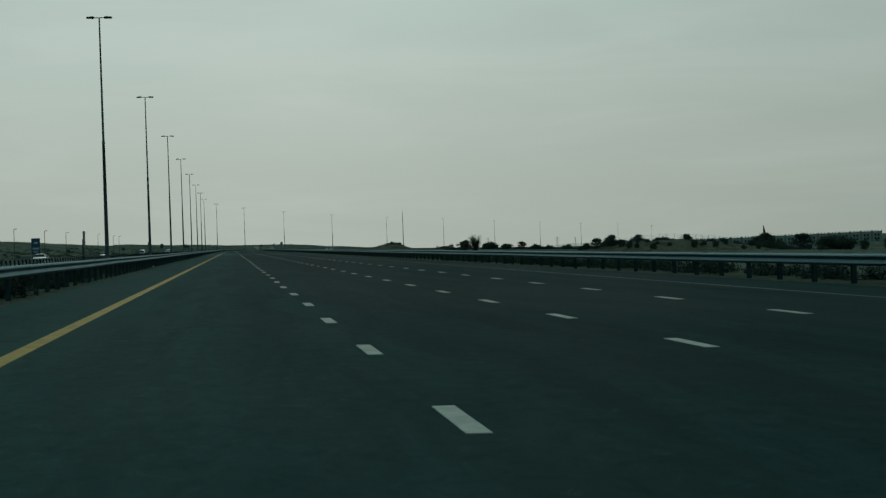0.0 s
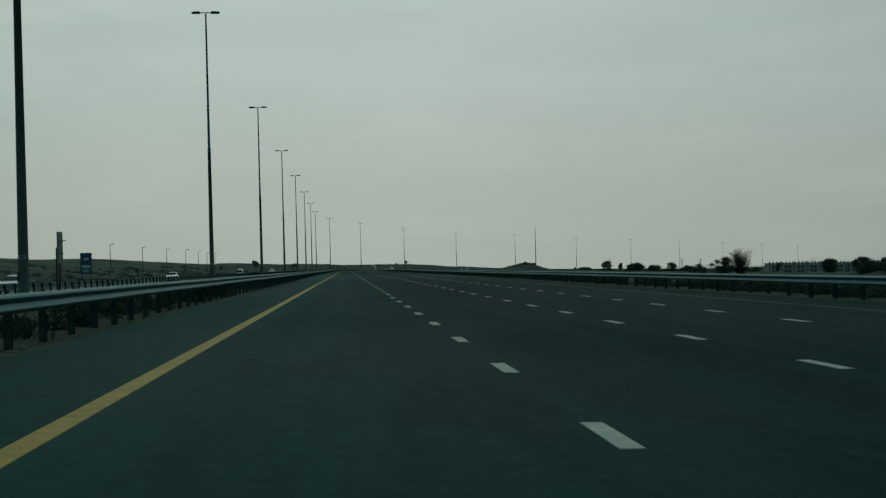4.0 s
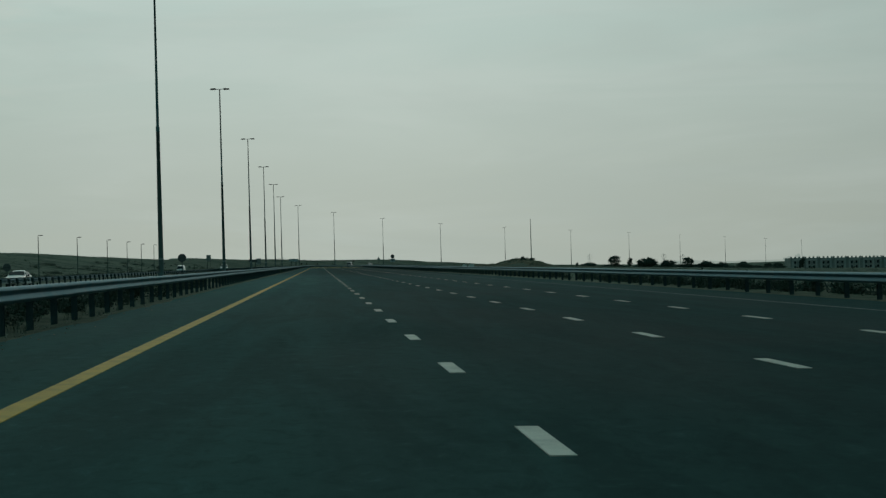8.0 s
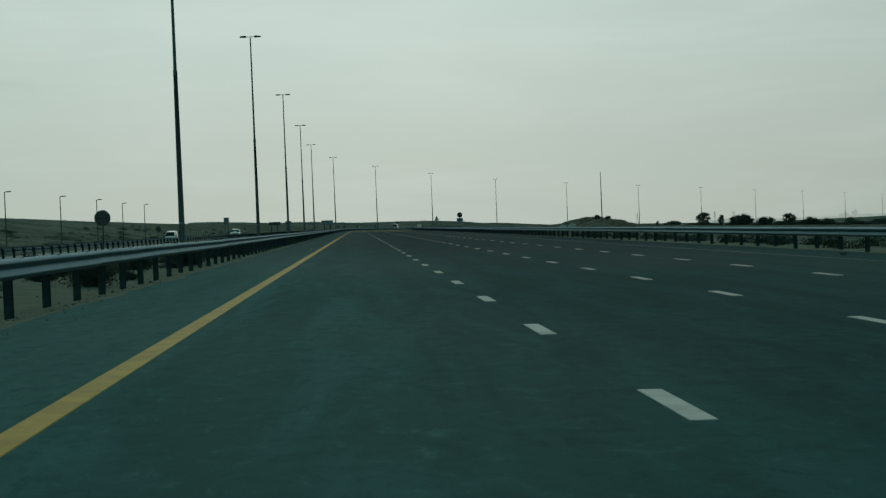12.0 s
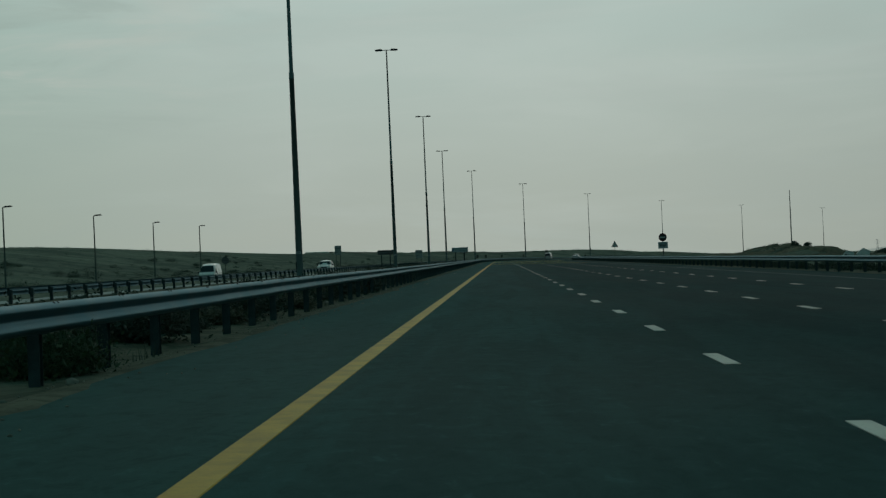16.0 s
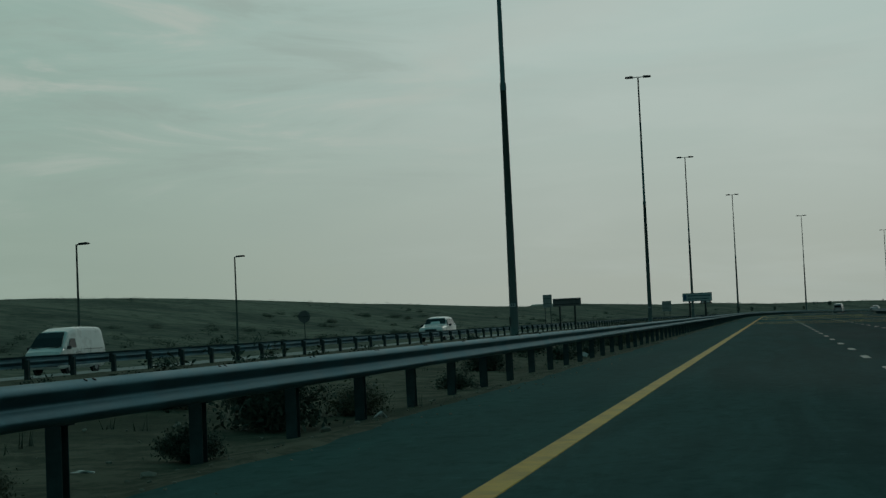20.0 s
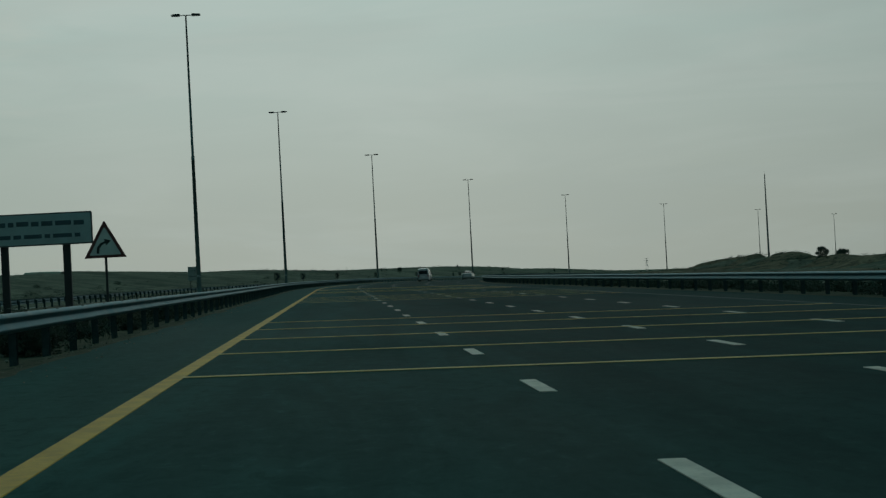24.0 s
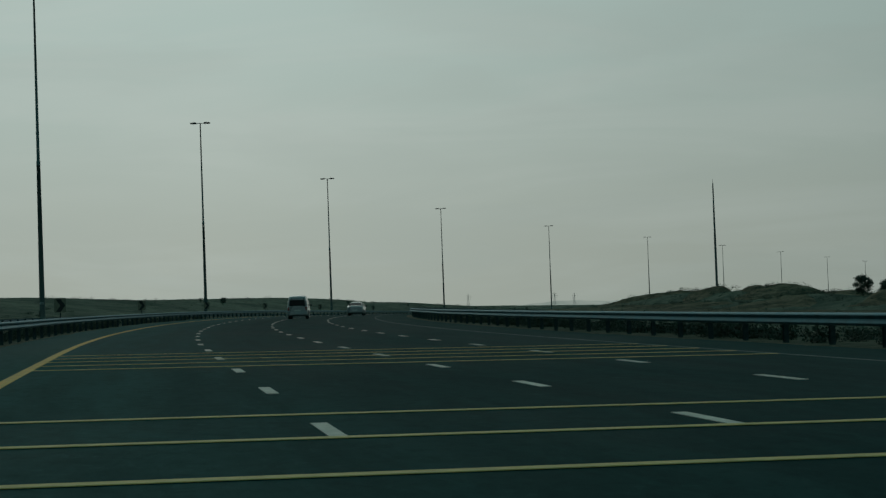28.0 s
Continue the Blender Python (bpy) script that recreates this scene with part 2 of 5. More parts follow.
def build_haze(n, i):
    """Far land, with the bright haze before it put into an emitted colour."""
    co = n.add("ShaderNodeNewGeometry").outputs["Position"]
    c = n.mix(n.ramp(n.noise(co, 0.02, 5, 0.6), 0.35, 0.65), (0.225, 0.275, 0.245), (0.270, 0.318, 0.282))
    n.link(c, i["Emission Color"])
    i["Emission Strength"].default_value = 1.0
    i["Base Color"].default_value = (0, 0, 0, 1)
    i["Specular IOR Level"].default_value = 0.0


def build_leaf(low, high, thin=0.0):
    """thin: how much light passes through the leaves."""
    def build(n, i):
        geo = n.add("ShaderNodeNewGeometry")
        rnd = n.add("ShaderNodeObjectInfo").outputs["Random"]
        c = n.mix(geo.outputs["Random Per Island"], low, high)
        c = n.mix(n.math("MULTIPLY", rnd, 0.5), c, low)
        n.link(c, i["Base Color"])
        i["Roughness"].default_value = 0.75
        if thin:
            glow, both = n.add("ShaderNodeBsdfTranslucent"), n.add("ShaderNodeMixShader")
            n.link(c, glow.inputs["Color"])
            both.inputs[0].default_value = thin
            n.link(i["Base Color"].node.outputs[0], both.inputs[1])
            n.link(glow.outputs[0], both.inputs[2])
            n.link(both.outputs[0], next(x for x in n.tree.nodes if x.type == "OUTPUT_MATERIAL").inputs[0])
    return build


def build_paint(colour, under):
    """Road paint, worn through to the asphalt in spots."""
    def build(n, i):
        co = n.add("ShaderNodeNewGeometry").outputs["Position"]
        a, b = n.noise(co, 2.2, 5, 0.7), n.noise(co, 38.0, 4, 0.7)
        dull = tuple(c * 0.72 for c in colour)
        c = n.mix(n.ramp(a, 0.35, 0.7), colour, dull)
        c = n.mix(n.ramp(b, 0.58, 0.74, 0.0, 0.75), c, under)
        n.link(c, i["Base Color"])
        i["Roughness"].default_value = 0.7
        bump(n, b, 0.2, 0.003, i)
    return build


M = {
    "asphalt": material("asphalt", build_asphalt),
    # sky mirrored at a low angle is put into this pale base colour
    "sheen_asphalt": plain("pale_sheen_asphalt", (0.30, 0.31, 0.28), 0.85, 0, 0.3, 0.25, 30, 0.2),
    "sand": material("desert_sand", build_sand),
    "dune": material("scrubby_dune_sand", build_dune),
    "hill": material("brown_hill_earth", build_hill),
    "green_shrub": material("green_shrub_leaf", build_leaf((0.022, 0.044, 0.016), (0.050, 0.088, 0.030))),
    "straw_shrub": material("straw_shrub_leaf", build_leaf((0.050, 0.052, 0.028), (0.125, 0.112, 0.060))),
    "shrub": material("dry_shrub_leaf", build_leaf((0.020, 0.032, 0.020), (0.056, 0.072, 0.044))),
    "dune_scrub": material("grey_dune_leaf", build_leaf((0.036, 0.050, 0.036), (0.075, 0.092, 0.062), 0.4)),
    "leaf": material("tree_leaf", build_leaf((0.055, 0.080, 0.062), (0.100, 0.130, 0.100), 0.5)),
    "white_line": material("white_road_paint", build_paint((0.74, 0.63, 0.54), (0.13, 0.13, 0.11))),
    "yellow_line": material("yellow_road_paint", build_paint((0.74, 0.345, 0.004), (0.36, 0.19, 0.02))),
    "faint_line": material("worn_road_paint", build_paint((0.058, 0.097, 0.090), (0.042, 0.080, 0.075))),
    "pale_line": material("cream_road_paint", build_paint((0.79, 0.49, 0.155), (0.36, 0.23, 0.09))),
    "zinc": plain("galvanised_steel", (0.078, 0.158, 0.188), 0.44, 0.68, 0.40, 1.3, 45, 0.06, 0.0, 0.1, (0.62, 0.76, 0.80)),
    "track": plain("pale_track_sand", (0.42, 0.40, 0.33), 0.95, 0, 0.3, 0.4, 12, 0.3),
    "post": plain("weathered_post_steel", (0.040, 0.066, 0.068), 0.7, 0.2, 0.4, 4, 50, 0.1, 0.0, 0.15),
    "far_steel": plain("pale_galvanised_lattice", (0.30, 0.34, 0.32), 0.7, 0.0, 0.15, 1, 20, 0),
    "mast": plain("painted_mast_steel", (0.084, 0.124, 0.120), 0.6, 0.2, 0.10, 0.8, 40, 0.0),
    "lamp_steel": plain("dull_lamp_steel", (0.115, 0.140, 0.128), 0.7, 0.1, 0.2, 1.0, 40, 0.0, 0.0, 0.1),
    "dark": plain("dark_metal", (0.030, 0.034, 0.035), 0.55, 0.4, 0.3, 5, 40, 0.05),
    "far_haze": material("painted_haze", build_haze),
    "bark": plain("bark", (0.075, 0.055, 0.038), 0.9, 0, 0.5, 9, 40, 0.6),
    "white_car": plain("white_car_paint", (0.68, 0.65, 0.62), 0.3, 0, 0.12, 1.5, 30, 0, 0.6),
    "silver_car": plain("silver_car_paint", (0.33, 0.35, 0.36), 0.32, 0.5, 0.12, 1.5, 30, 0, 0.6),
    "glass": plain("dark_car_glass", (0.012, 0.017, 0.020), 0.18, 0, 0.2, 2, 20, 0, 0.0, 0.25),
    "rubber": plain("tyre_rubber", (0.018, 0.018, 0.018), 0.85, 0, 0.3, 6, 60, 0.3),
    "rim": plain("alloy_rim", (0.35, 0.36, 0.37), 0.35, 0.8, 0.25, 6, 40, 0),
    "trim": plain("black_plastic_trim", (0.022, 0.023, 0.024), 0.6, 0, 0.3, 4, 60, 0.1),
    "red_lamp": plain("red_lamp_glass", (0.26, 0.022, 0.018), 0.2, 0, 0.2, 6, 30, 0, 0.5),
    "clear_lamp": plain("clear_lamp_glass", (0.60, 0.62, 0.62), 0.12, 0, 0.15, 6, 30, 0, 0.6),
    "sign_blue": plain("blue_sign_sheet", (0.020, 0.085, 0.175), 0.45, 0, 0.2, 2, 30, 0.02),
    "sign_white": plain("white_sign_sheet", (0.55, 0.57, 0.55), 0.5, 0, 0.15, 2, 30, 0.02),
    "sign_street": plain("street_sign_sheet", (0.30, 0.39, 0.40), 0.45, 0, 0.15, 2, 30, 0.02),
    "sign_back": plain("sign_back_aluminium", (0.10, 0.115, 0.115), 0.55, 0.5, 0.25, 2, 30, 0.03),
    "sign_dull": plain("faded_yellow_sheet", (0.200, 0.195, 0.140), 0.6, 0, 0.25, 2, 30, 0.03),
    "sign_pale": plain("pale_aluminium", (0.24, 0.27, 0.26), 0.6, 0.2, 0.25, 2, 30, 0.03),
    "flag": plain("dull_red_cloth", (0.30, 0.085, 0.045), 0.8, 0, 0.25, 2, 30, 0.05),
    "sign_red": plain("red_sign_border", (0.105, 0.020, 0.018), 0.5, 0, 0.2, 2, 30, 0.02),
    "sign_print": plain("dark_blue_sign_print", (0.035, 0.070, 0.085), 0.6, 0, 0.2, 4, 30, 0),
    "black": plain("black_sign_print", (0.012, 0.012, 0.013), 0.6, 0, 0.2, 4, 30, 0),
    "plaster": plain("sandy_plaster", (0.31, 0.32, 0.29), 0.9, 0, 0.25, 0.4, 20, 0.1),
    "concrete": plain("pale_concrete", (0.48, 0.48, 0.45), 0.85, 0, 0.25, 2.5, 30, 0.2),
    "litter": plain("dirty_white_plastic", (0.50, 0.50, 0.47), 0.6, 0, 0.3, 8, 40, 0.1),
    "stone": plain("loose_stone", (0.26, 0.23, 0.18), 0.9, 0, 0.35, 6, 40, 0.4),
}

# ---- the line of the road: straight, a long bend to the right, straight again ----
BEND, RADIUS, SWEEP = 737.0, 637.7, radians(38.2)
BEND_END = BEND + RADIUS * SWEEP
FALL = 0.02                                                # crossfall, down to the right


def along(s):
    """Level of the road's axis: flat, then a gentle fall through the bend."""
    k = (s - 900) / 40
    return -0.019 * 40 * (math.log1p(math.exp(k)) if k < 30 else k)


def road_xy(s, o):
    if s <= BEND:
        return o, s, 0.0
    a, d = min(SWEEP, (s - BEND) / RADIUS), max(0.0, s - BEND_END)
    return RADIUS - (RADIUS - o) * math.cos(a) + d * math.sin(a), BEND + (RADIUS - o) * math.sin(a) + d * math.cos(a), a


def road_so(x, y):
    if y <= BEND:
        return y, x
    a = math.atan2(y - BEND, RADIUS - x)
    if a > SWEEP:
        u, v = x - RADIUS, y - BEND
        return BEND_END + u * math.sin(SWEEP) + v * math.cos(SWEEP), RADIUS + u * math.cos(SWEEP) - v * math.sin(SWEEP)
    return BEND + RADIUS * a, RADIUS - math.hypot(RADIUS - x, y - BEND)


def place(s, o, z=None, turn=0.0):
    """A pose on the road's own coordinates; its y axis runs along the road."""
    x, y, a = road_xy(s, o)
    return pose(x, y, level(s, o) if z is None else z, 0, 0, -math.degrees(a) + turn)


def smooth(t):
    t = min(1.0, max(0.0, t))
    return t * t * (3 - 2 * t)


def lerp_list(v, table):
    for (a, za), (b, zb) in zip(table, table[1:]):
        if v <= b:
            return za + (zb - za) * smooth((v - a) / (b - a)) if v > a else za
    return table[-1][1]


CREST = [(300, 7.5), (480, 7.45), (545, 7.0), (600, 6.7), (670, 7.2), (750, 7.85), (930, 6.1), (1032, 4.5), (1084, 3.4), (1143, 2.9), (1204, 0.4), (1280, -2.6), (1340, -4.8), (1600, -9.0)]
PROFILE = [(-46, -0.3), (-38, -0.55), (-35.0, -0.45), (-20.0, 0.02), (-18.4, 0.06), (-12.0, 0.10), (-7.0, 0.0), (-5.3, -0.02), (-4.4, 0.088)]


def level(s, o):
    """Height of road, median and verges near the road."""
    if o >= -4.4:
        z = -FALL * o
    else:
        z = PROFILE[0][1]
        for (a, za), (b, zb) in zip(PROFILE, PROFILE[1:]):
            if a <= o <= b:
                z = za + (zb - za) * (o - a) / (b - a)
    return along(s) + z


def land(x, y):
    """Height of the open desert."""
    s, o = road_so(x, y)
    far = -0.03 * max(-200.0, min(1100.0, x))
    und = noise.noise(Vector((x * 0.011, y * 0.011, 3.1))) + 0.5 * noise.noise(Vector((x * 0.035, y * 0.035, 7.7)))
    if o < -30:
        crest = lerp_list(s, CREST) + 0.45 * noise.noise(Vector((s * 0.013, 0.3, 9.1))) + 0.22 * noise.noise(Vector((s * 0.05, o * 0.03, 4.1)))
        z = along(s) - 0.45
        z += (crest - z) * smooth((-37 - o) / 73)
        z += (far - z) * smooth((-125 - o) / 260) * 0.8
        z -= 1.9 * (1 - smooth(math.hypot((x + 86) / 24, (y - 955) / 75)))          # a gully that the track climbs
        return z + und * 0.3 * smooth((-40 - o) / 30) * (1 - smooth((-85 - o) / 25))
    if o < 22:
        return level(s, o)
    z = along(min(s, 1400)) - 0.36 - 0.03 * (min(o, 60) - 18)
    z += (far - z) * smooth((o - 30) / 110)
    for cx, cy, rx, ry, h in ((98.8, 946.4, 9.5, 64, 1.7), (79, 958, 15, 42, 1.1), (90.4, 917, 20.7, 36.5, 1.6), (89.4, 893, 15.8, 18.6, 1.7), (90.1, 865.6, 11.6, 40.1, 2.3), (85.7, 829.4, 13.3, 27, 2.2), (96.5, 972.2, 13.8, 84.9, 2.9), (90, 306, 25, 22, 2.5)):
        d = math.hypot((x - cx) / rx, (y - cy) / ry)
        z += h * (1 - smooth(d)) * (1 + 0.35 * noise.noise(Vector((x * 0.06, y * 0.06, 1.0))))
    return z + und * 0.35 * smooth((o - 24) / 30)


# ---- mesh helpers ----
def mesh_of(bm, name, mat, smooth_=False):
    me = bpy.data.meshes.new(name)
    bm.to_mesh(me)
    bm.free()
    me.materials.append(mat)
    if smooth_:
        me.shade_smooth()
    return me


def part(name, bm, mat, parent=None, label="", m=None, smooth_=False):
    """One mesh object, under a thing or under a part."""
    me = bm if isinstance(bm, bpy.types.Mesh) else mesh_of(bm, name, mat, smooth_)
    ob = new(name, me)
    if parent:
        ob.parent = parent
    if m is not None:
        ob.matrix_basis = m
    return tagged(ob, label)


def thing(name, m, label, category, group="", kind=""):
    ob = new(name)
    ob.empty_display_size = 0.3
    ob.matrix_basis = m
    return tagged(ob, label, category, group, kind)


def box(bm, cx, cy, cz, sx, sy, sz, bev=0.0, rot=None):
    m = Matrix.Translation((cx, cy, cz))
    if rot:
        m = m @ Euler([radians(a) for a in rot]).to_matrix().to_4x4()
    made = bmesh.ops.create_cube(bm, size=1, matrix=m @ Matrix.Diagonal((sx, sy, sz, 1)))["verts"]
    if bev:
        edges = list({e for v in made for e in v.link_edges})
        bmesh.ops.bevel(bm, geom=edges, offset=bev, segments=2, affect="EDGES", profile=0.6)
    return made


def tube(bm, points, radii, sides=10, caps=True):
    """A tapered tube through points."""
    rings = []
    for i, p in enumerate(points):
        d = (Vector(points[min(i + 1, len(points) - 1)]) - Vector(points[max(i - 1, 0)])).normalized()
        ref = Vector((0, 0, 1)) if abs(d.z) < 0.95 else Vector((1, 0, 0))
        u = d.cross(ref).normalized()
        v = d.cross(u)
        rings.append([bm.verts.new(Vector(p) + (u * math.cos(k * 2 * math.pi / sides) + v * math.sin(k * 2 * math.pi / sides)) * radii[i]) for k in range(sides)])
    for a, b in zip(rings, rings[1:]):
        for k in range(sides):
            bm.faces.new((a[k], a[(k + 1) % sides], b[(k + 1) % sides], b[k]))
    if caps:
        bm.faces.new(rings[0])
        bm.faces.new(reversed(rings[-1]))
    return rings


def prism(bm, outline, y0, y1, bev=0.0):
    """An outline in x, z drawn out along y."""
    a = [bm.verts.new((x, y0, z)) for x, z in outline]
    b = [bm.verts.new((x, y1, z)) for x, z in outline]
    faces = [bm.faces.new(a), bm.faces.new(reversed(b))]
    for i in range(len(a)):
        j = (i + 1) % len(a)
        faces.append(bm.faces.new((a[j], a[i], b[i], b[j])))
    bmesh.ops.recalc_face_normals(bm, faces=faces)
    if bev:
        bmesh.ops.bevel(bm, geom=list({e for f in faces for e in f.edges}), offset=bev, segments=2, affect="EDGES")


def sheet(name, mat, stations, offsets, height, label, category, uv=True):
    """A strip of ground in the road's coordinates."""
    verts, faces, w = [], [], len(offsets)
    for s in stations:
        for o in offsets:
            x, y, _ = road_xy(s, o)
            verts.append((x, y, height(s, o)))
    for i in range(len(stations) - 1):
        for j in range(w - 1):
            a = i * w + j
            faces.append((a, a + 1, a + w + 1, a + w))
    me = bpy.data.meshes.new(name)
    me.from_pydata(verts, [], faces)
    me.materials.append(mat)
    if uv:
        layer = me.uv_layers.new(name="UVMap")
        flat = np.empty(len(me.loops) * 2, dtype=np.float32)
        idx = np.empty(len(me.loops), dtype=np.int32)
        me.loops.foreach_get("vertex_index", idx)
        flat[0::2] = np.array(offsets, dtype=np.float32)[idx % w]
        flat[1::2] = np.array(stations, dtype=np.float32)[idx // w]
        layer.data.foreach_set("uv", flat)
    me.shade_smooth()
    return tagged(new(name, me), label, category, kind="structure")


def steps(a, b, d):
    k = max(1, round((b - a) / d))
    return [a + (b - a) * i / k for i in range(k + 1)]


# ---- ground, road and verges ----
def axis(lo, hi, d, reach):
    mid = steps(lo, hi, d)
    out, k = [], d
    v = hi
    while v < reach:
        k *= 1.22
        v += k
        out.append(v)
    low, k, v = [], d, lo
    while v > -reach:
        k *= 1.22
        v -= k
        low.append(v)
    return low[::-1] + mid + out


def make_ground():
    xs, ys = axis(-260, 340, 6.0, 4300), axis(-160, 1420, 5.0, 4300)
    xs = [x for x in xs if not -132 < x < -36] + steps(-131, -37, 2.0)
    xs.sort()
    verts, w = [], len(xs)
    for y in ys:
        for x in xs:
            s, o = road_so(x, y)
            z = land(x, y)
            if -46 < o < 26:
                z -= 0.55 * min(1, (o + 46) / 8) * min(1, (26 - o) / 6)
            verts.append((x, y, z))
    faces = [(i * w + j, i * w + j + 1, i * w + w + j + 1, i * w + w + j) for i in range(len(ys) - 1) for j in range(w - 1)]
    me = bpy.data.meshes.new("ground")
    me.from_pydata(verts, [], faces)
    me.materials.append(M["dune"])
    me.shade_smooth()
    tagged(new("ground", me), "low sandy desert with dark scrub patches", "ground", kind="structure")


make_ground()


HILL = (56, 134, 780, 1084)


def hill_top(x, y, x0, x1, y0, y1, rough):
    """Height of a hill's skin, with worn ledges and gullies."""
    edge = min(1.0, (x - x0) / 16, (x1 - x) / 16, (y - y0) / 25, (y1 - y) / 25)
    rise = smooth((land(x, y) + 0.03 * x) / 3.0) * smooth(edge * 1.5) * rough
    n1 = noise.noise(Vector((x * 0.13, y * 0.07, 4.0)))
    n2 = noise.noise(Vector((x * 0.33, y * 0.2, 9.0)))
    ledge = smooth((n1 + 0.08) / 0.18) * 1.05 - 0.5
    return land(x, y) - 0.5 + 0.62 * smooth(edge * 3) + rise * (ledge - 0.25 + 0.28 * n2 + 0.3 * abs(n1))


def sand_hill(name, x0, x1, y0, y1, label, rough=1.0):
    """A closer skin over a hill."""
    xs, ys = steps(x0, x1, 1.4), steps(y0, y1, 2.0)
    w = len(xs)
    verts = [(x, y, hill_top(x, y, x0, x1, y0, y1, rough)) for y in ys for x in xs]
    me = bpy.data.meshes.new(name)
    me.from_pydata(verts, [], [(i * w + j, i * w + j + 1, i * w + w + j + 1, i * w + w + j) for i in range(len(ys) - 1) for j in range(w - 1)])
    me.materials.append(M["hill"])
    tagged(new(name, me), label, "hill", kind="structure")


sand_hill("sand_hill", *HILL, "eroded sandy hill with ledges and scrub", 1.2)
sand_hill("sand_mound", 62, 122, 278, 340, "low sandy mound with bare slopes", 0.3)
S0, S1 = -90.0, 1500.0
LINES = steps(S0, BEND, 8.0) + steps(BEND, S1, 5.0)[1:]
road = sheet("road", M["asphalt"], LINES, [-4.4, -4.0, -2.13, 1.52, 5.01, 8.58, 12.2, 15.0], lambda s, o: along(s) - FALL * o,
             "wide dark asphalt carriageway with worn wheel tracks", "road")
opposite = sheet("road_opposite", M["sheen_asphalt"], LINES, [-35.0, -30, -26, -22, -20.0], level, "asphalt carriageway beyond the median, pale with painted sky sheen", "road")


def rough_verge(s, o):
    r = noise.noise(Vector((o * 0.8, s * 0.35, 2.0))) * 0.05 + noise.noise(Vector((o * 2.3, s * 1.1, 5.0))) * 0.025
    if o > -4.7:                                           # sand blown unevenly over the edge of the asphalt
        creep = noise.noise(Vector((o * 0.5, s * 0.22, 3.0))) * 0.035 + noise.noise(Vector((o * 1.5, s * 0.8, 6.0))) * 0.02
        return level(s, o) + creep + 0.012 - 0.11 * (o + 4.5)
    return level(s, o) + r + 0.03 * smooth((-5.4 - o) / 1.5) + 0.10 * smooth((-6 - o) / 3) * (0.5 + noise.noise(Vector((o * 0.2, s * 0.06, 8.0))))


def right_verge(s, o):
    r = noise.noise(Vector((o * 0.8, s * 0.35, 4.0))) * 0.06 + noise.noise(Vector((o * 2.1, s * 1.0, 6.0))) * 0.03
    return along(s) - FALL * o + r - 0.15 * max(0, 15.0 - o) - 0.03 * max(0, o - 17.6)


sheet("median", M["sand"], steps(S0, 1200, 0.9), [-20.3, -19.8, -19.0, -18.2, -17.2, -16, -14.6, -13, -11.8, -10.6, -9.4, -8.4, -7.5, -6.8, -6.2, -5.8, -5.4, -5.1, -4.85, -4.7, -4.55, -4.4, -4.25, -4.1, -3.9],
      rough_verge, "sandy median strip with stones and tufts", "median", False)
sheet("verge_right", M["sand"], steps(S0, 1250, 2.2), [14.5, 14.8, 15.1, 15.5, 16.0, 16.8, 17.7, 18.7, 20, 22, 25, 28],
      right_verge, "sandy verge behind the guard rail", "verge", False)
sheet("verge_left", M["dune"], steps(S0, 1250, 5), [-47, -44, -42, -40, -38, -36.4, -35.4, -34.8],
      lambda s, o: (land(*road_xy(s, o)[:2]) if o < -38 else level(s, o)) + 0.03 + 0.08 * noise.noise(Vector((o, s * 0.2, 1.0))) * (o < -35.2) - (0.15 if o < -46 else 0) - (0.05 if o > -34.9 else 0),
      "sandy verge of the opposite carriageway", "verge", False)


def line_strip(name, mat, o, width, a, b, parent, label, fall=None):
    st = [s for s in LINES if a < s < b]
    st = [a] + st + [b]
    verts, faces = [], []
    for s in st:
        for d, up in ((-width / 2 - 0.004, 0.0), (-width / 2, 0.006), (width / 2, 0.006), (width / 2 + 0.004, 0.0)):
            x, y, _ = road_xy(s, o + d)
            verts.append((x, y, level(s, o + d) + up))
    for i in range(len(st) - 1):
        for j in range(3):
            k = i * 4 + j
            faces.append((k, k + 1, k + 5, k + 4))
    me = bpy.data.meshes.new(name)
    me.from_pydata(verts, [], faces)
    me.materials.append(mat)
    return part(name, me, mat, parent, label)


line_strip("yellow_edge_line", M["yellow_line"], -2.14, 0.19, S0, S1, road, "yellow painted edge line")
line_strip("right_edge_line", M["faint_line"], 12.25, 0.08, S0, S1, road, "thin worn edge line")
line_strip("yellow_edge_line", M["yellow_line"], -21.0, 0.18, S0, S1, opposite, "yellow painted edge line")


# ---- guard rails ----
SPACING = 2.6462


def beam_mesh(side):
    """A W-shaped rail section, 4.8 m long, its face to the road (side: +1 faces right)."""
    bm = bmesh.new()
    half = [(0.008, 0.148), (0.028, 0.144), (0.048, 0.134), (0.066, 0.118), (0.078, 0.101), (0.083, 0.088), (0.080, 0.075), (0.062, 0.053), (0.034, 0.022), (0.027, 0.010)]
    wave = half + [(0.025, 0.0)] + [(x, -z) for x, z in reversed(half)]
    rows = []
    for y, lap in ((-SPACING - 0.10, 0.0), (SPACING + 0.10, 0.009)):           # each far end laps over the next beam
        rows.append([bm.verts.new((side * (x + lap), y, z)) for x, z in wave] + [bm.verts.new((side * (x + lap - 0.005), y, z)) for x, z in reversed(wave)])
    k = len(rows[0])
    for i in range(k):
        bm.faces.new((rows[0][i], rows[0][(i + 1) % k], rows[1][(i + 1) % k], rows[1][i]))
    bmesh.ops.recalc_face_normals(bm, faces=bm.faces[:])
    return mesh_of(bm, "rail_beam", M["zinc"], True)


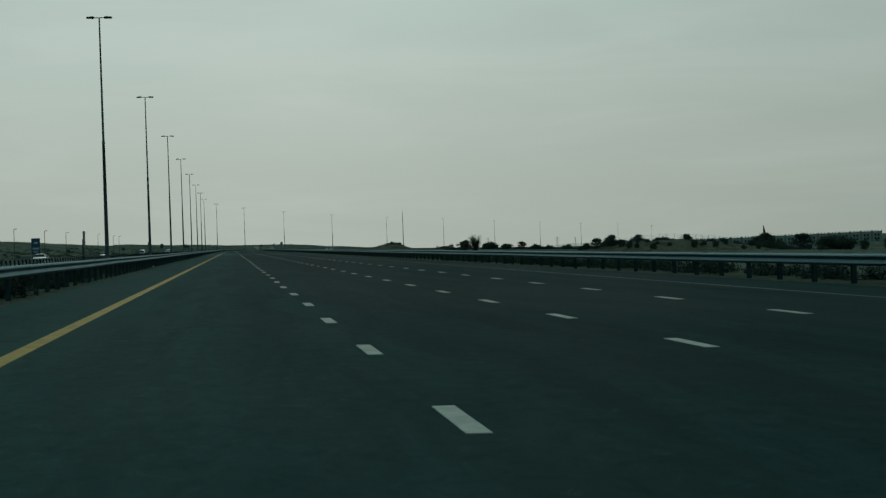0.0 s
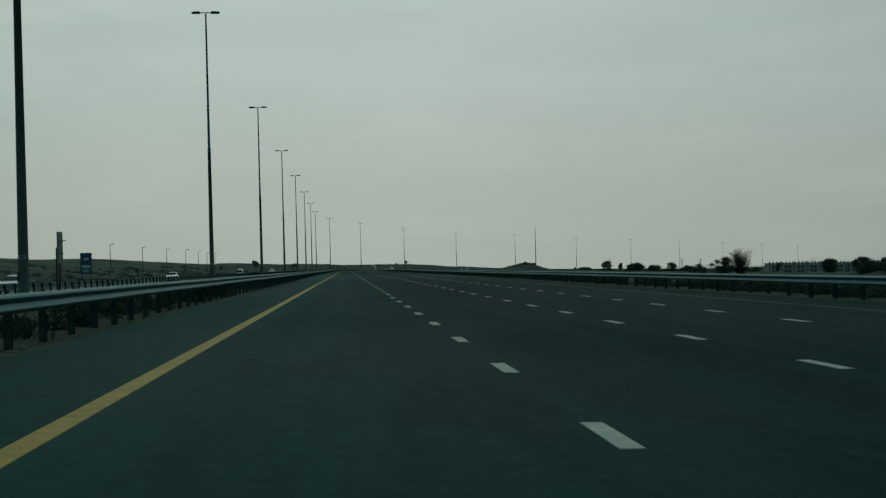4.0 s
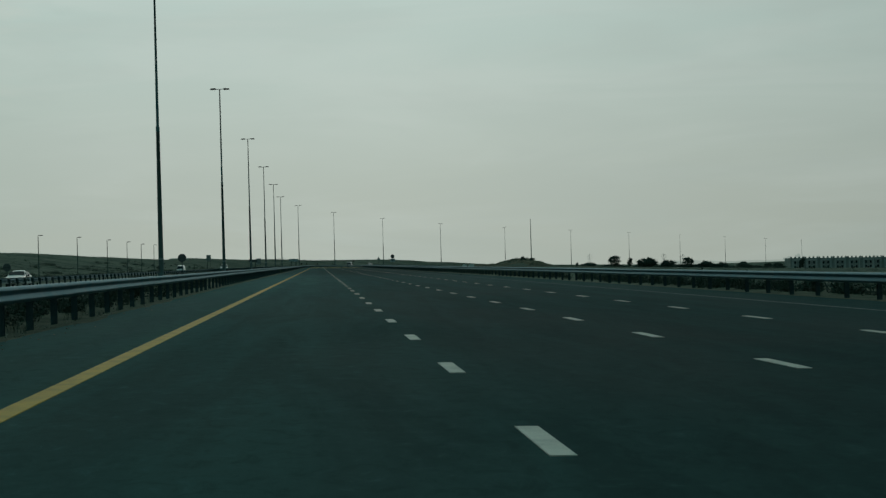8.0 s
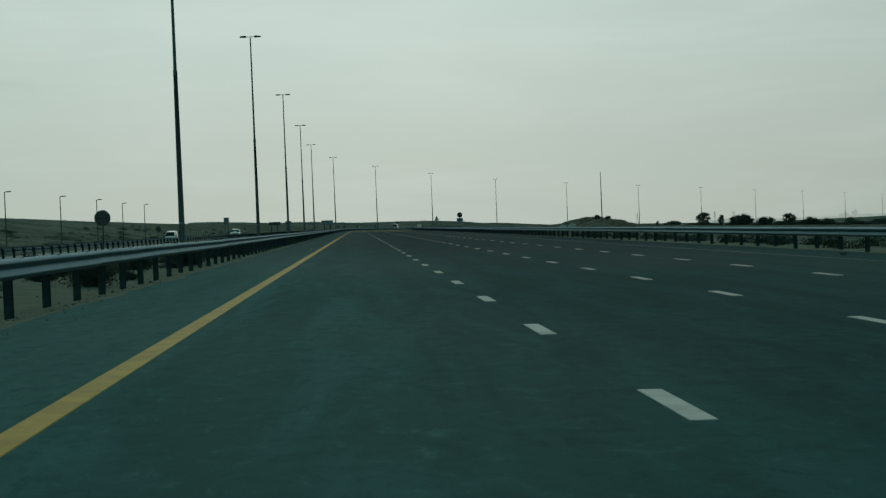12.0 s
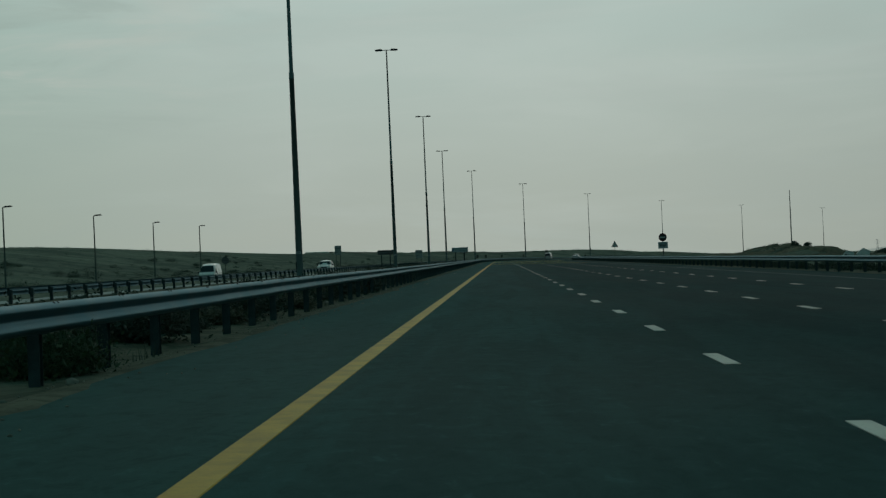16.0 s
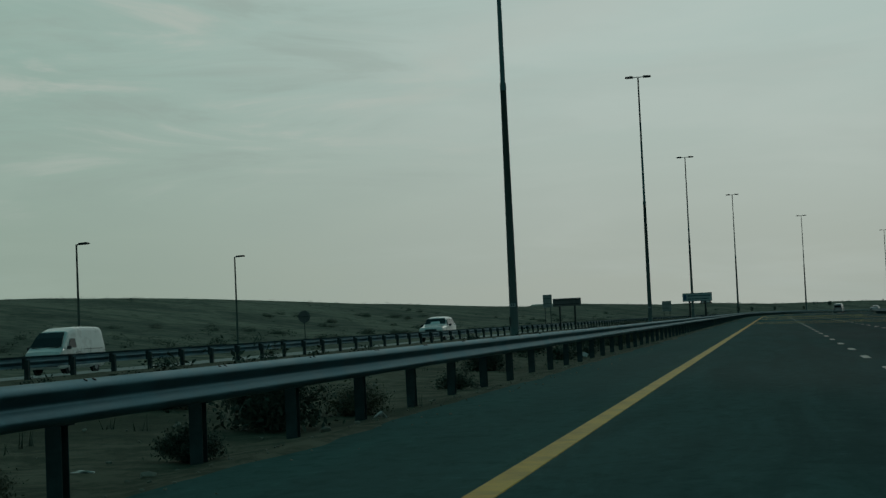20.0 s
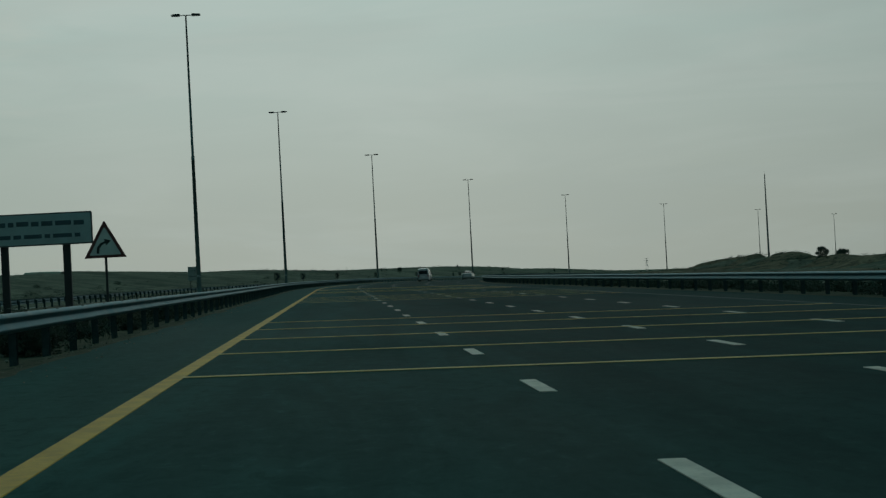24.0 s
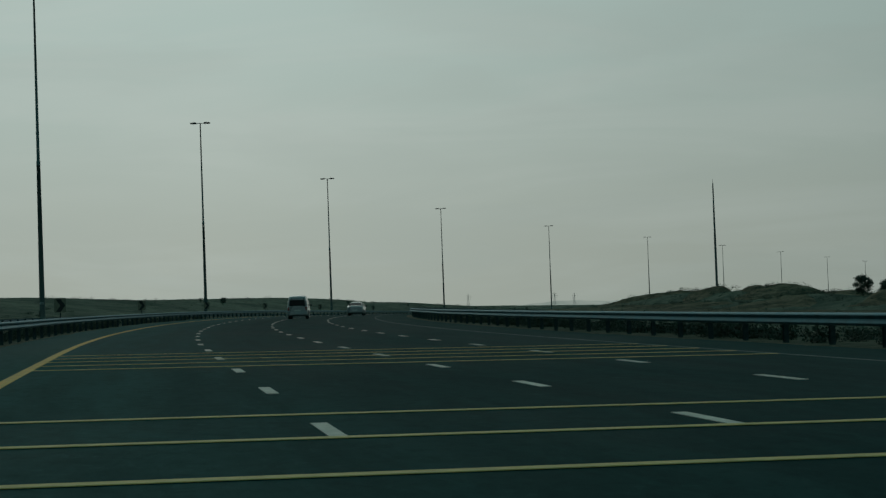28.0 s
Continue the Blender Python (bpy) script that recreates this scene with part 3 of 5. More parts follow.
def bolt_mesh(side):
    """A dark bolt head through the upper ridge."""
    bm = bmesh.new()
    tube(bm, [(side * 0.040, 0, 0.134), (side * 0.047, 0, 0.145)], [0.018, 0.014], 6)
    return mesh_of(bm, "bolt", M["dark"])


def post_verts(bm, side, m=None, deep=0.35):
    """A channel post with a spacer block behind the rail."""
    made = []
    made += box(bm, 0, 0, 0.20 - deep / 2, 0.012, 0.12, 0.90 + deep)
    made += box(bm, 0.055 * side, 0.056, 0.20 - deep / 2, 0.11, 0.010, 0.90 + deep)
    made += box(bm, 0.055 * side, -0.056, 0.20 - deep / 2, 0.11, 0.010, 0.90 + deep)
    made += box(bm, side * 0.122, 0, 0.56, 0.09, 0.10, 0.26)
    if m is not None:
        bmesh.ops.transform(bm, matrix=m, verts=made)


def guard_rail(name, o, side, top, label, s_lo, s_hi, near):
    """top: heights of the rail's upper edge along the road."""
    rail = thing(name, place(0, o, top[0][1] - 0.74), label, "guard rail")
    inv = rail.matrix_basis.inverted()
    beam, bolts = beam_mesh(side), bolt_mesh(side)
    bm = bmesh.new()
    post_verts(bm, side)
    post = mesh_of(bm, "post", M["post"])
    rest = bmesh.new()
    s, i = s_lo, 0
    while s < s_hi:
        lift = lerp_list(s, top) - 0.74 + along(s)
        dip = 0.012 * noise.noise(Vector((s * 0.07, o, 0)))
        m = inv @ place(s, o, lift + dip) @ pose(0, 0, 0, 1.2 * noise.noise(Vector((s, o, 8))), 1.2 * noise.noise(Vector((s, o, 3))), 4 * noise.noise(Vector((s, 2, o))))
        if near[0] <= s <= near[1]:
            part("post", post, None, rail, m=m)
        else:
            post_verts(rest, side, m)
        if i % 2 == 0:
            off = o + side * 0.19
            part("rail_beam", beam, None, rail, m=inv @ place(s + SPACING / 2, off, lift + dip + 0.592) @ pose(0, 0, 0, 0.12 * noise.noise(Vector((s, o, 5))), 0, 0))
        if near[2] <= s <= near[3]:
            for ahead in (0.10, 0.24):
                part("bolt", bolts, None, rail, m=inv @ place(s + ahead, o + side * 0.19, lift + dip + 0.592))
        s += SPACING
        i += 1
    tagged(part("far_post_row", rest, M["post"], rail), kind="stuff")


guard_rail("guard_rail", -5.27, 1, [(0, 0.842), (330, 0.842), (440, 0.828), (520, 0.812), (600, 0.812)], "galvanised steel W-beam guard rail on dark posts along the median", 1.095 - SPACING * 22, 1260.0, (0.0, 780.0, 290, 640))
guard_rail("guard_rail", -19.0, -1, [(0, 0.745), (600, 0.745)], "galvanised steel guard rail facing the opposite carriageway", 1.2 - SPACING * 20, 1150.0, (60.0, 789.0, 0, 0))
guard_rail("guard_rail", 15.6, -1, [(0, 0.447), (600, 0.447)], "galvanised steel W-beam guard rail along the outer shoulder", -0.03 - SPACING * 20, 1260.0, (60.0, 789.0, 0, 0))


# ---- tall lighting masts on the median ----
def lighting_mast(m):
    t = thing("lighting_mast", m, "tall tapered grey steel lighting mast with twin lamp heads", "street lamp", "masts on the median")
    bm = bmesh.new()
    box(bm, 0, 0, 0.02, 0.62, 0.62, 0.05, 0.01)
    for x in (-0.24, 0.24):
        for y in (-0.24, 0.24):
            tube(bm, [(x, y, 0.03), (x, y, 0.13)], [0.022, 0.022], 6)
    part("base_flange", bm, M["dark"], t)
    bm = bmesh.new()
    tube(bm, [(0, 0, 0.0), (0, 0, 0.9), (0, 0, 12.1)], [0.215, 0.205, 0.140], 12)
    part("lower_shaft", bm, M["mast"], t, smooth_=True)
    bm = bmesh.new()
    tube(bm, [(0, 0, 11.9), (0, 0, 12.25), (0, 0, 12.26), (0, 0, 24.55)], [0.152, 0.150, 0.118, 0.070], 12)
    part("upper_shaft", bm, M["mast"], t, smooth_=True)
    bm = bmesh.new()
    box(bm, -0.18, -0.06, 1.0, 0.06, 0.16, 0.42, 0.01, (0, 0, 0))
    part("service_door", bm, M["dark"], t)
    bm = bmesh.new()
    box(bm, 0, -0.2, 1.74, 0.27, 0.03, 0.15, 0.005)
    tag = part("number_tag", bm, M["sign_street"], t, "small pale number tag")
    for x in (-0.045, 0.045):
        bm = bmesh.new()
        box(bm, x, -0.217, 1.74, 0.055, 0.006, 0.085)
        part("figure_bar", bm, M["dark"], tag)
    bm = bmesh.new()
    tube(bm, [(-0.62, 0, 24.62), (0, 0, 24.62), (0.62, 0, 24.62)], [0.038, 0.045, 0.038], 8)
    part("crossarm", bm, M["mast"], t)
    for side in (-1, 1):
        bm = bmesh.new()
        prism(bm, [(0, -0.10), (0.70, -0.10), (0.80, -0.04), (0.74, 0.07), (0.10, 0.12), (0, 0.08)], -0.17, 0.17, 0.02)
        bmesh.ops.transform(bm, matrix=pose(side * 0.50, 0, 24.64, 0, 0, 0 if side > 0 else 180), verts=bm.verts[:])
        part("lamp_head", bm, M["dark"], t)
    return t


mast = lighting_mast(place(158.67, -12.33))
OFF = (0, 0, 0.0, 0.6, 0.7, 0.5, 0.6, -0.1, 0.2, 1.3)
for k in range(-1, 19):
    s = 158.67 + 82.38 * k + (OFF[k + 1] if k < 9 else 0)
    if s > BEND:
        outer = BEND_END - BEND + 12.33 * SWEEP
        run = s - BEND - 2.0
        s = BEND + run * RADIUS / (RADIUS + 12.33) if run < outer else BEND_END + run - outer
    if k:
        copy_thing(mast, place(s, -12.33, level(s, -12.33), noise.noise(Vector((k * 3.3, 1, 1))) * 6))
mast.matrix_basis = place(158.67, -12.33)


# ---- slim street lamps beyond the opposite carriageway ----
def street_lamp(m, h=7.6):
    t = thing("street_lamp", m, "slim dark street lamp with one flat head", "street lamp", "lamps along the slip road")
    bm = bmesh.new()
    tube(bm, [(0, 0, -1.5), (0, 0, 0), (0, 0, h)], [0.095, 0.095, 0.058], 8)
    part("pole", bm, M["lamp_steel"], t, smooth_=True)
    bm = bmesh.new()
    tube(bm, [(0, 0, h - 0.06), (0.25, 0, h + 0.02)], [0.04, 0.035], 6)
    part("arm", bm, M["dark"], t)
    bm = bmesh.new()
    prism(bm, [(0.12, -0.05), (0.82, -0.03), (0.90, 0.03), (0.74, 0.11), (0.18, 0.08)], -0.17, 0.17, 0.025)
    bmesh.ops.transform(bm, matrix=Matrix.Translation((0, 0, h)), verts=bm.verts[:])
    part("lamp_head", bm, M["dark"], t)
    return t


lamp = street_lamp(pose(-44.1, 563.6, -0.15))
for x, y, z in ((-44.0, 591.6, -0.30), (-44.0, 621.5, -0.10), (-44.9, 535.7, -0.1), (-47.1, 508.7, 0.05), (-49.9, 482.0, 0.0), (-51.1, 438.0, 0.05), (-52.5, 388.0, 0.0),
                (-47.6, 262.0, 1.0), (-56.6, 285.0, 1.2), (-64.6, 330.0, 1.0), (-52.6, 205.0, 0.8)):
    copy_thing(lamp, pose(x, y, z))


# ---- signs ----
def round_rod(x, y, z0, z1, r=0.04, sides=8):
    bm = bmesh.new()
    tube(bm, [(x, y, z0), (x, y, z1)], [r, r], sides)
    return bm


def plate(points, y0, y1, bev=0.0):
    bm = bmesh.new()
    prism(bm, points, y0, y1, bev)
    return bm


def rounded(w, h, r=0.06, cx=0.0, cz=0.0, k=4):
    pts = []
    for qx, qz, a0 in ((1, 1, 0), (-1, 1, 90), (-1, -1, 180), (1, -1, 270)):
        for i in range(k + 1):
            a = radians(a0 + 90 * i / k)
            pts.append((cx + qx * (w / 2 - r) + r * math.cos(a), cz + qz * (h / 2 - r) + r * math.sin(a)))
    return pts


def circle(r, cz=0.0, k=32, cx=0.0):
    return [(cx + r * math.cos(2 * math.pi * i / k), cz + r * math.sin(2 * math.pi * i / k)) for i in range(k)]


def text_bars(parent, rows, y, mat):
    """Plain bars where lettering cannot be reproduced: x, z, width, height of each word."""
    for x, z, w, h in rows:
        part("word_bar", plate([(x, z - h / 2), (x + w, z - h / 2), (x + w, z + h / 2), (x, z + h / 2)], y - 0.003, y), mat, parent)


def street_sign(m, front):
    """A broad street-name board on two legs; front: its printed face is turned to -y."""
    t = thing("street_sign", m, "broad pale street name board on two dark posts" if front else "grey back of a street name board on two posts", "road sign", "street name boards")
    board = part("board", plate(rounded(2.42, 0.64, 0.03, 0, 2.42), -0.02, 0.02), M["sign_street"] if front else M["sign_back"], t)
    part("board_frame", plate(rounded(2.48, 0.70, 0.04, 0, 2.42), -0.012, 0.03), M["sign_back"], t)
    for x in (-0.66, 0.66):
        bm = bmesh.new()
        box(bm, x, 0.08, 0.9, 0.16, 0.09, 3.1, 0.01)
        part("leg", bm, M["dark"], t)
    if front:
        bars = []
        random.seed(11)
        x = -0.80
        for w in (0.20, 0.12, 0.26, 0.16, 0.24, 0.34, 0.22):
            bars.append((x, 2.54 + random.uniform(-0.01, 0.01), w, 0.10))
            x += w + 0.055
        x = -0.80
        for w in (0.30, 0.16, 0.38, 0.12, 0.40, 0.12):
            bars.append((x, 2.27, w, 0.085))
            x += w + 0.06
        text_bars(board, bars, -0.022, M["sign_print"])
        part("emblem", plate(rounded(0.22, 0.44, 0.03, -1.03, 2.42), -0.024, -0.021), M["sign_blue"], board)
    else:
        for z in (2.25, 2.6):
            bm = bmesh.new()
            box(bm, 0, -0.04, z, 2.2, 0.04, 0.06)
            part("stiffener", bm, M["dark"], t)
    return t


street_sign(pose(-6.72, 632.9, 0.02), True)
street_sign(pose(-18.05, 634.0, 0.12), False)


def triangle(w, h, z0):
    return [(-w / 2, z0), (w / 2, z0), (0.02, z0 + h), (-0.02, z0 + h)]


def bend_sign(m, z0):
    t = thing("bend_warning_sign", m, "triangular red-bordered bend warning sign on a thin post", "road sign", "bend warning signs")
    part("post", round_rod(0, 0.05, -0.4, z0 + 0.6, 0.035), M["dark"], t)
    face = part("border", plate(triangle(1.10, 0.96, z0), -0.012, 0.012), M["sign_red"], t, "dark red border")
    part("field", plate(triangle(0.82, 0.715, z0 + 0.075), -0.018, -0.013), M["sign_white"], face)
    bm = bmesh.new()
    pts = [(-0.19, z0 + 0.13), (-0.18, z0 + 0.25), (-0.10, z0 + 0.36), (0.02, z0 + 0.42)]
    left = [(x - 0.03, z + 0.022) for x, z in pts]
    right = [(x + 0.035, z - 0.012) for x, z in pts]
    left[0], right[0] = (-0.225, z0 + 0.12), (-0.155, z0 + 0.12)
    prism(bm, left + right[::-1], -0.024, -0.019)
    prism(bm, [(-0.02, z0 + 0.50), (0.16, z0 + 0.455), (0.03, z0 + 0.325)], -0.024, -0.019)
    part("bend_arrow", bm, M["black"], face, "black arrow bending right")
    return t


bend_sign(pose(-6.33, 640.4, 0.05), 1.86)
bend_sign(pose(17.4, 643.0, -0.35), 2.2)


def round_sign(m, z, r, back, label, with_plate=False):
    t = thing("round_road_sign", m, label, "road sign")
    part("post", round_rod(0, 0.05, -0.5, z + 0.2, 0.04), M["dark"], t)
    disc = part("disc", plate(circle(r, z), -0.012, 0.012), M["sign_back"] if back else M["sign_red"], t)
    if not back:
        part("field", plate(circle(r * 0.78, z), -0.018, -0.013), M["dark"], disc)
        bm = bmesh.new()
        prism(bm, [(-0.28, z - 0.06), (0.28, z - 0.06), (0.28, z + 0.06), (-0.28, z + 0.06)], -0.024, -0.019)
        part("white_bar", bm, M["sign_white"], disc)
    else:
        bm = bmesh.new()
        box(bm, 0, -0.03, z, r * 1.5, 0.03, 0.05)
        part("stiffener", bm, M["dark"], t)
    if with_plate:
        pl = part("lower_plate", plate(rounded(1.12, 0.78, 0.05, 0, z - 0.93), -0.014, 0.014), M["sign_street"], t, "pale lower plate")
        text_bars(pl, [(-0.42, z - 0.80, 0.82, 0.09), (-0.36, z - 0.98, 0.7, 0.09), (-0.3, z - 1.12, 0.55, 0.07)], -0.016, M["black"])
    return t


round_sign(pose(-18.0, 408.3, 0.0), 2.42, 0.56, True, "dark back of a round sign on a post")
round_sign(pose(-42.5, 415.8, land(-42.5, 415.8)), 2.1, 0.55, True, "dark back of a round sign on the far verge")
round_sign(pose(-43.5, 638.7, land(-43.5, 638.7)), 2.7, 0.58, True, "dark back of a round sign below the dunes")
round_sign(pose(18.4, 580.4, -0.4), 2.95, 0.47, False, "dark round sign above a pale rectangular plate", True)


def blue_sign(m):
    t = thing("service_sign", m, "tall blue service sign with pale symbols on the far verge", "road sign")
    board = part("board", plate(rounded(2.0, 3.7, 0.08, 0, 3.1), -0.03, 0.03), M["sign_blue"], t)
    part("symbol", plate([(-0.5, 3.75), (0.35, 3.65), (0.55, 3.95), (-0.1, 4.15)], -0.036, -0.031), M["sign_white"], board)
    part("text_panel", plate(rounded(1.5, 0.42, 0.03, 0, 2.55), -0.036, -0.031), M["sign_white"], board)
    text_bars(board, [(-0.62, 1.95, 1.2, 0.14), (-0.5, 1.68, 0.9, 0.14)], -0.036, M["sign_white"])
    for x in (-0.7, 0.7):
        bm = bmesh.new()
        box(bm, x, 0.10, 2.0, 0.12, 0.10, 5.0)
        part("leg", bm, M["dark"], t)


blue_sign(pose(-45.7, 374.0, 0.1, 0, 0, 6))


def slab_sign(name, m, w, h, z0, label):
    t = thing(name, m, label, "road sign")
    part("board", plate(rounded(w, h, 0.04, 0, z0 + h / 2), -0.06, 0.06), M["sign_pale"], t)
    for x in (-w * 0.32, w * 0.32):
        bm = bmesh.new()
        box(bm, x, 0.12, z0 / 2 + 0.2, 0.12, 0.10, z0 + 1.6)
        part("leg", bm, M["dark"], t)
    for z in (0.3, 0.7):
        bm = bmesh.new()
        box(bm, 0, -0.08, z0 + h * z, w * 0.9, 0.04, 0.07)
        part("stiffener", bm, M["dark"], t)


slab_sign("direction_sign", pose(-40.3, 776.6, land(-40.3, 776.6)), 1.6, 2.3, 5.6 - 2.3 - land(-40.3, 776.6), "grey back of an upright direction sign on the verge")
slab_sign("direction_sign", pose(-26.0, 881.0, along(800)), 2.2, 2.5, 1.9, "grey back of an upright direction sign by the bend")
slab_sign("narrow_sign", pose(-18.3, 199.0, 0.0, 0, 0, 84), 0.9, 2.0, 1.9, "dark narrow sign seen edge on beside the rail")


def chevron_sign(m):
    t = thing("chevron_sign", m, "dull grey bend marker with a black chevron behind the rail", "road sign", "chevrons round the bend")
    part("post", round_rod(0, 0.05, -0.3, 1.75, 0.035), M["dark"], t)
    board = part("board", plate(rounded(0.60, 0.72, 0.03, 0, 1.45), -0.012, 0.012), M["sign_dull"], t)
    bm = bmesh.new()
    prism(bm, [(-0.22, 1.78), (0.02, 1.78), (0.26, 1.45), (0.02, 1.12), (-0.22, 1.12), (0.02, 1.45)], -0.018, -0.013)
    part("chevron", bm, M["black"], board)
    return t


chev = chevron_sign(place(740, -5.7, level(740, -5.7)))
for s in range(780, 1141, 40):
    copy_thing(chev, place(s, -5.7, level(s, -5.7)))


# ---- vehicles ----
def loft(bm, sections):
    rings = [[bm.verts.new(p) for p in sec] for sec in sections]
    k = len(rings[0])
    for a, b in zip(rings, rings[1:]):
        for i in range(k):
            bm.faces.new((a[i], a[(i + 1) % k], b[(i + 1) % k], b[i]))
    bm.faces.new(rings[0])
    bm.faces.new(rings[-1][::-1])
    bmesh.ops.recalc_face_normals(bm, faces=bm.faces[:])


def shell_section(y, w, z0, belt, wt, top):
    d = min(0.16, (top - belt) * 0.4)
    half = [(w - 0.07, z0), (w, z0 + 0.10), (w + 0.015, (z0 + belt) / 2), (w, belt), (wt, top - d), (wt - 0.05, top - d * 0.35), (wt - 0.16, top - d * 0.05), (wt * 0.4, top + 0.015)]
    return [(x, y, z) for x, z in half] + [(-x, y, z) for x, z in reversed(half)]


def panel(points, lift=0.008):
    """A thin pane over four or more points, raised outwards."""
    bm = bmesh.new()
    p = [Vector(q) for q in points]
    nrm = (p[1] - p[0]).cross(p[2] - p[0]).normalized()
    if nrm.dot(sum(p, Vector()) / len(p) - Vector((0, 0, 0.9))) < 0:
        p.reverse()
        nrm.negate()
    a = [bm.verts.new(q - nrm * 0.004) for q in p]
    b = [bm.verts.new(q + nrm * lift) for q in p]
    bm.faces.new(a[::-1])
    bm.faces.new(b)
    for i in range(len(p)):
        j = (i + 1) % len(p)
        bm.faces.new((a[i], a[j], b[j], b[i]))
    return bm


def wheel(parent, x, y, r, side):
    bm = bmesh.new()
    tube(bm, [(x - side * 0.20, y, r), (x - side * 0.17, y, r), (x - side * 0.03, y, r), (x, y, r)], [r - 0.04, r, r, r - 0.04], 24)
    w = part("wheel", bm, M["rubber"], parent, smooth_=False)
    bm = bmesh.new()
    tube(bm, [(x - side * 0.01, y, r), (x + side * 0.012, y, r)], [r * 0.66, r * 0.60], 20)
    part("rim", bm, M["rim"], w)
    for k in range(5):
        a = 2 * math.pi * k / 5
        bm = bmesh.new()
        box(bm, x + side * 0.016, y + math.cos(a) * r * 0.33, r + math.sin(a) * r * 0.33, 0.012, 0.05, r * 0.5, 0, (math.degrees(a) - 90, 0, 0))
        part("spoke", bm, M["rim"], w)


def vehicle(name, m, label, category, paint, sections, glass, lamps_front, lamps_back, axles, r, track, plate_front, plate_back, group=""):
    t = thing(name, m, label, category, group)
    bm = bmesh.new()
    loft(bm, [shell_section(*sec) for sec in sections])
    part("body", bm, M[paint], t)
    for pts in glass:
        part("window", panel(pts), M["glass"], t)
    for pts in lamps_front:
        part("headlight", panel(pts, 0.02), M["clear_lamp"], t)
    for pts in lamps_back:
        part("tail_light", panel(pts, 0.02), M["red_lamp"], t)
    for y in axles:
        for side in (-1, 1):
            bm = bmesh.new()                                   # dark arch behind the wheel
            tube(bm, [(side * (track - 0.10), y, r + 0.02), (side * (track + 0.006), y, r + 0.02)], [r + 0.07, r + 0.07], 20)
            part("wheel_arch", bm, M["trim"], t)
            wheel(t, side * (track + 0.02), y, r, side)
    y1, y0 = sections[0][0], sections[-1][0]
    w1, w0 = sections[0][1], sections[-1][1]
    for y, w, d in ((y1 + 0.01, w1, 1), (y0 - 0.01, w0, -1)):
        bm = bmesh.new()
        box(bm, 0, y, 0.47, 2 * w * 0.97, 0.10, 0.22, 0.03)
        part("bumper", bm, M["trim" if paint == "white_car" else paint], t)
    for y, z, d in ((y1, plate_front, 1), (y0, plate_back, -1)):
        bm = bmesh.new()
        box(bm, 0, y + d * 0.065, z, 0.50, 0.012, 0.12)
        part("plate_bar", bm, M["sign_white"], t)
    for side in (-1, 1):
        bm = bmesh.new()
        ym = glass[0][0][1] - 0.35
        box(bm, side * (track + 0.17), ym, sections[2][3] + 0.12, 0.18, 0.09, 0.16, 0.02)
        part("mirror", bm, M["trim"], t)
    return t


def mirrored(pts):
    return [(-x, y, z) for x, y, z in reversed(pts)]


def both_sides(quads):
    return [q for p in quads for q in (p, mirrored(p))]


def squat(pts, k):
    """Scale everything above the bumpers to the van's own height."""
    return [(x, y, z if z < 0.6 else 0.6 + (z - 0.6) * k) for x, y, z in pts]


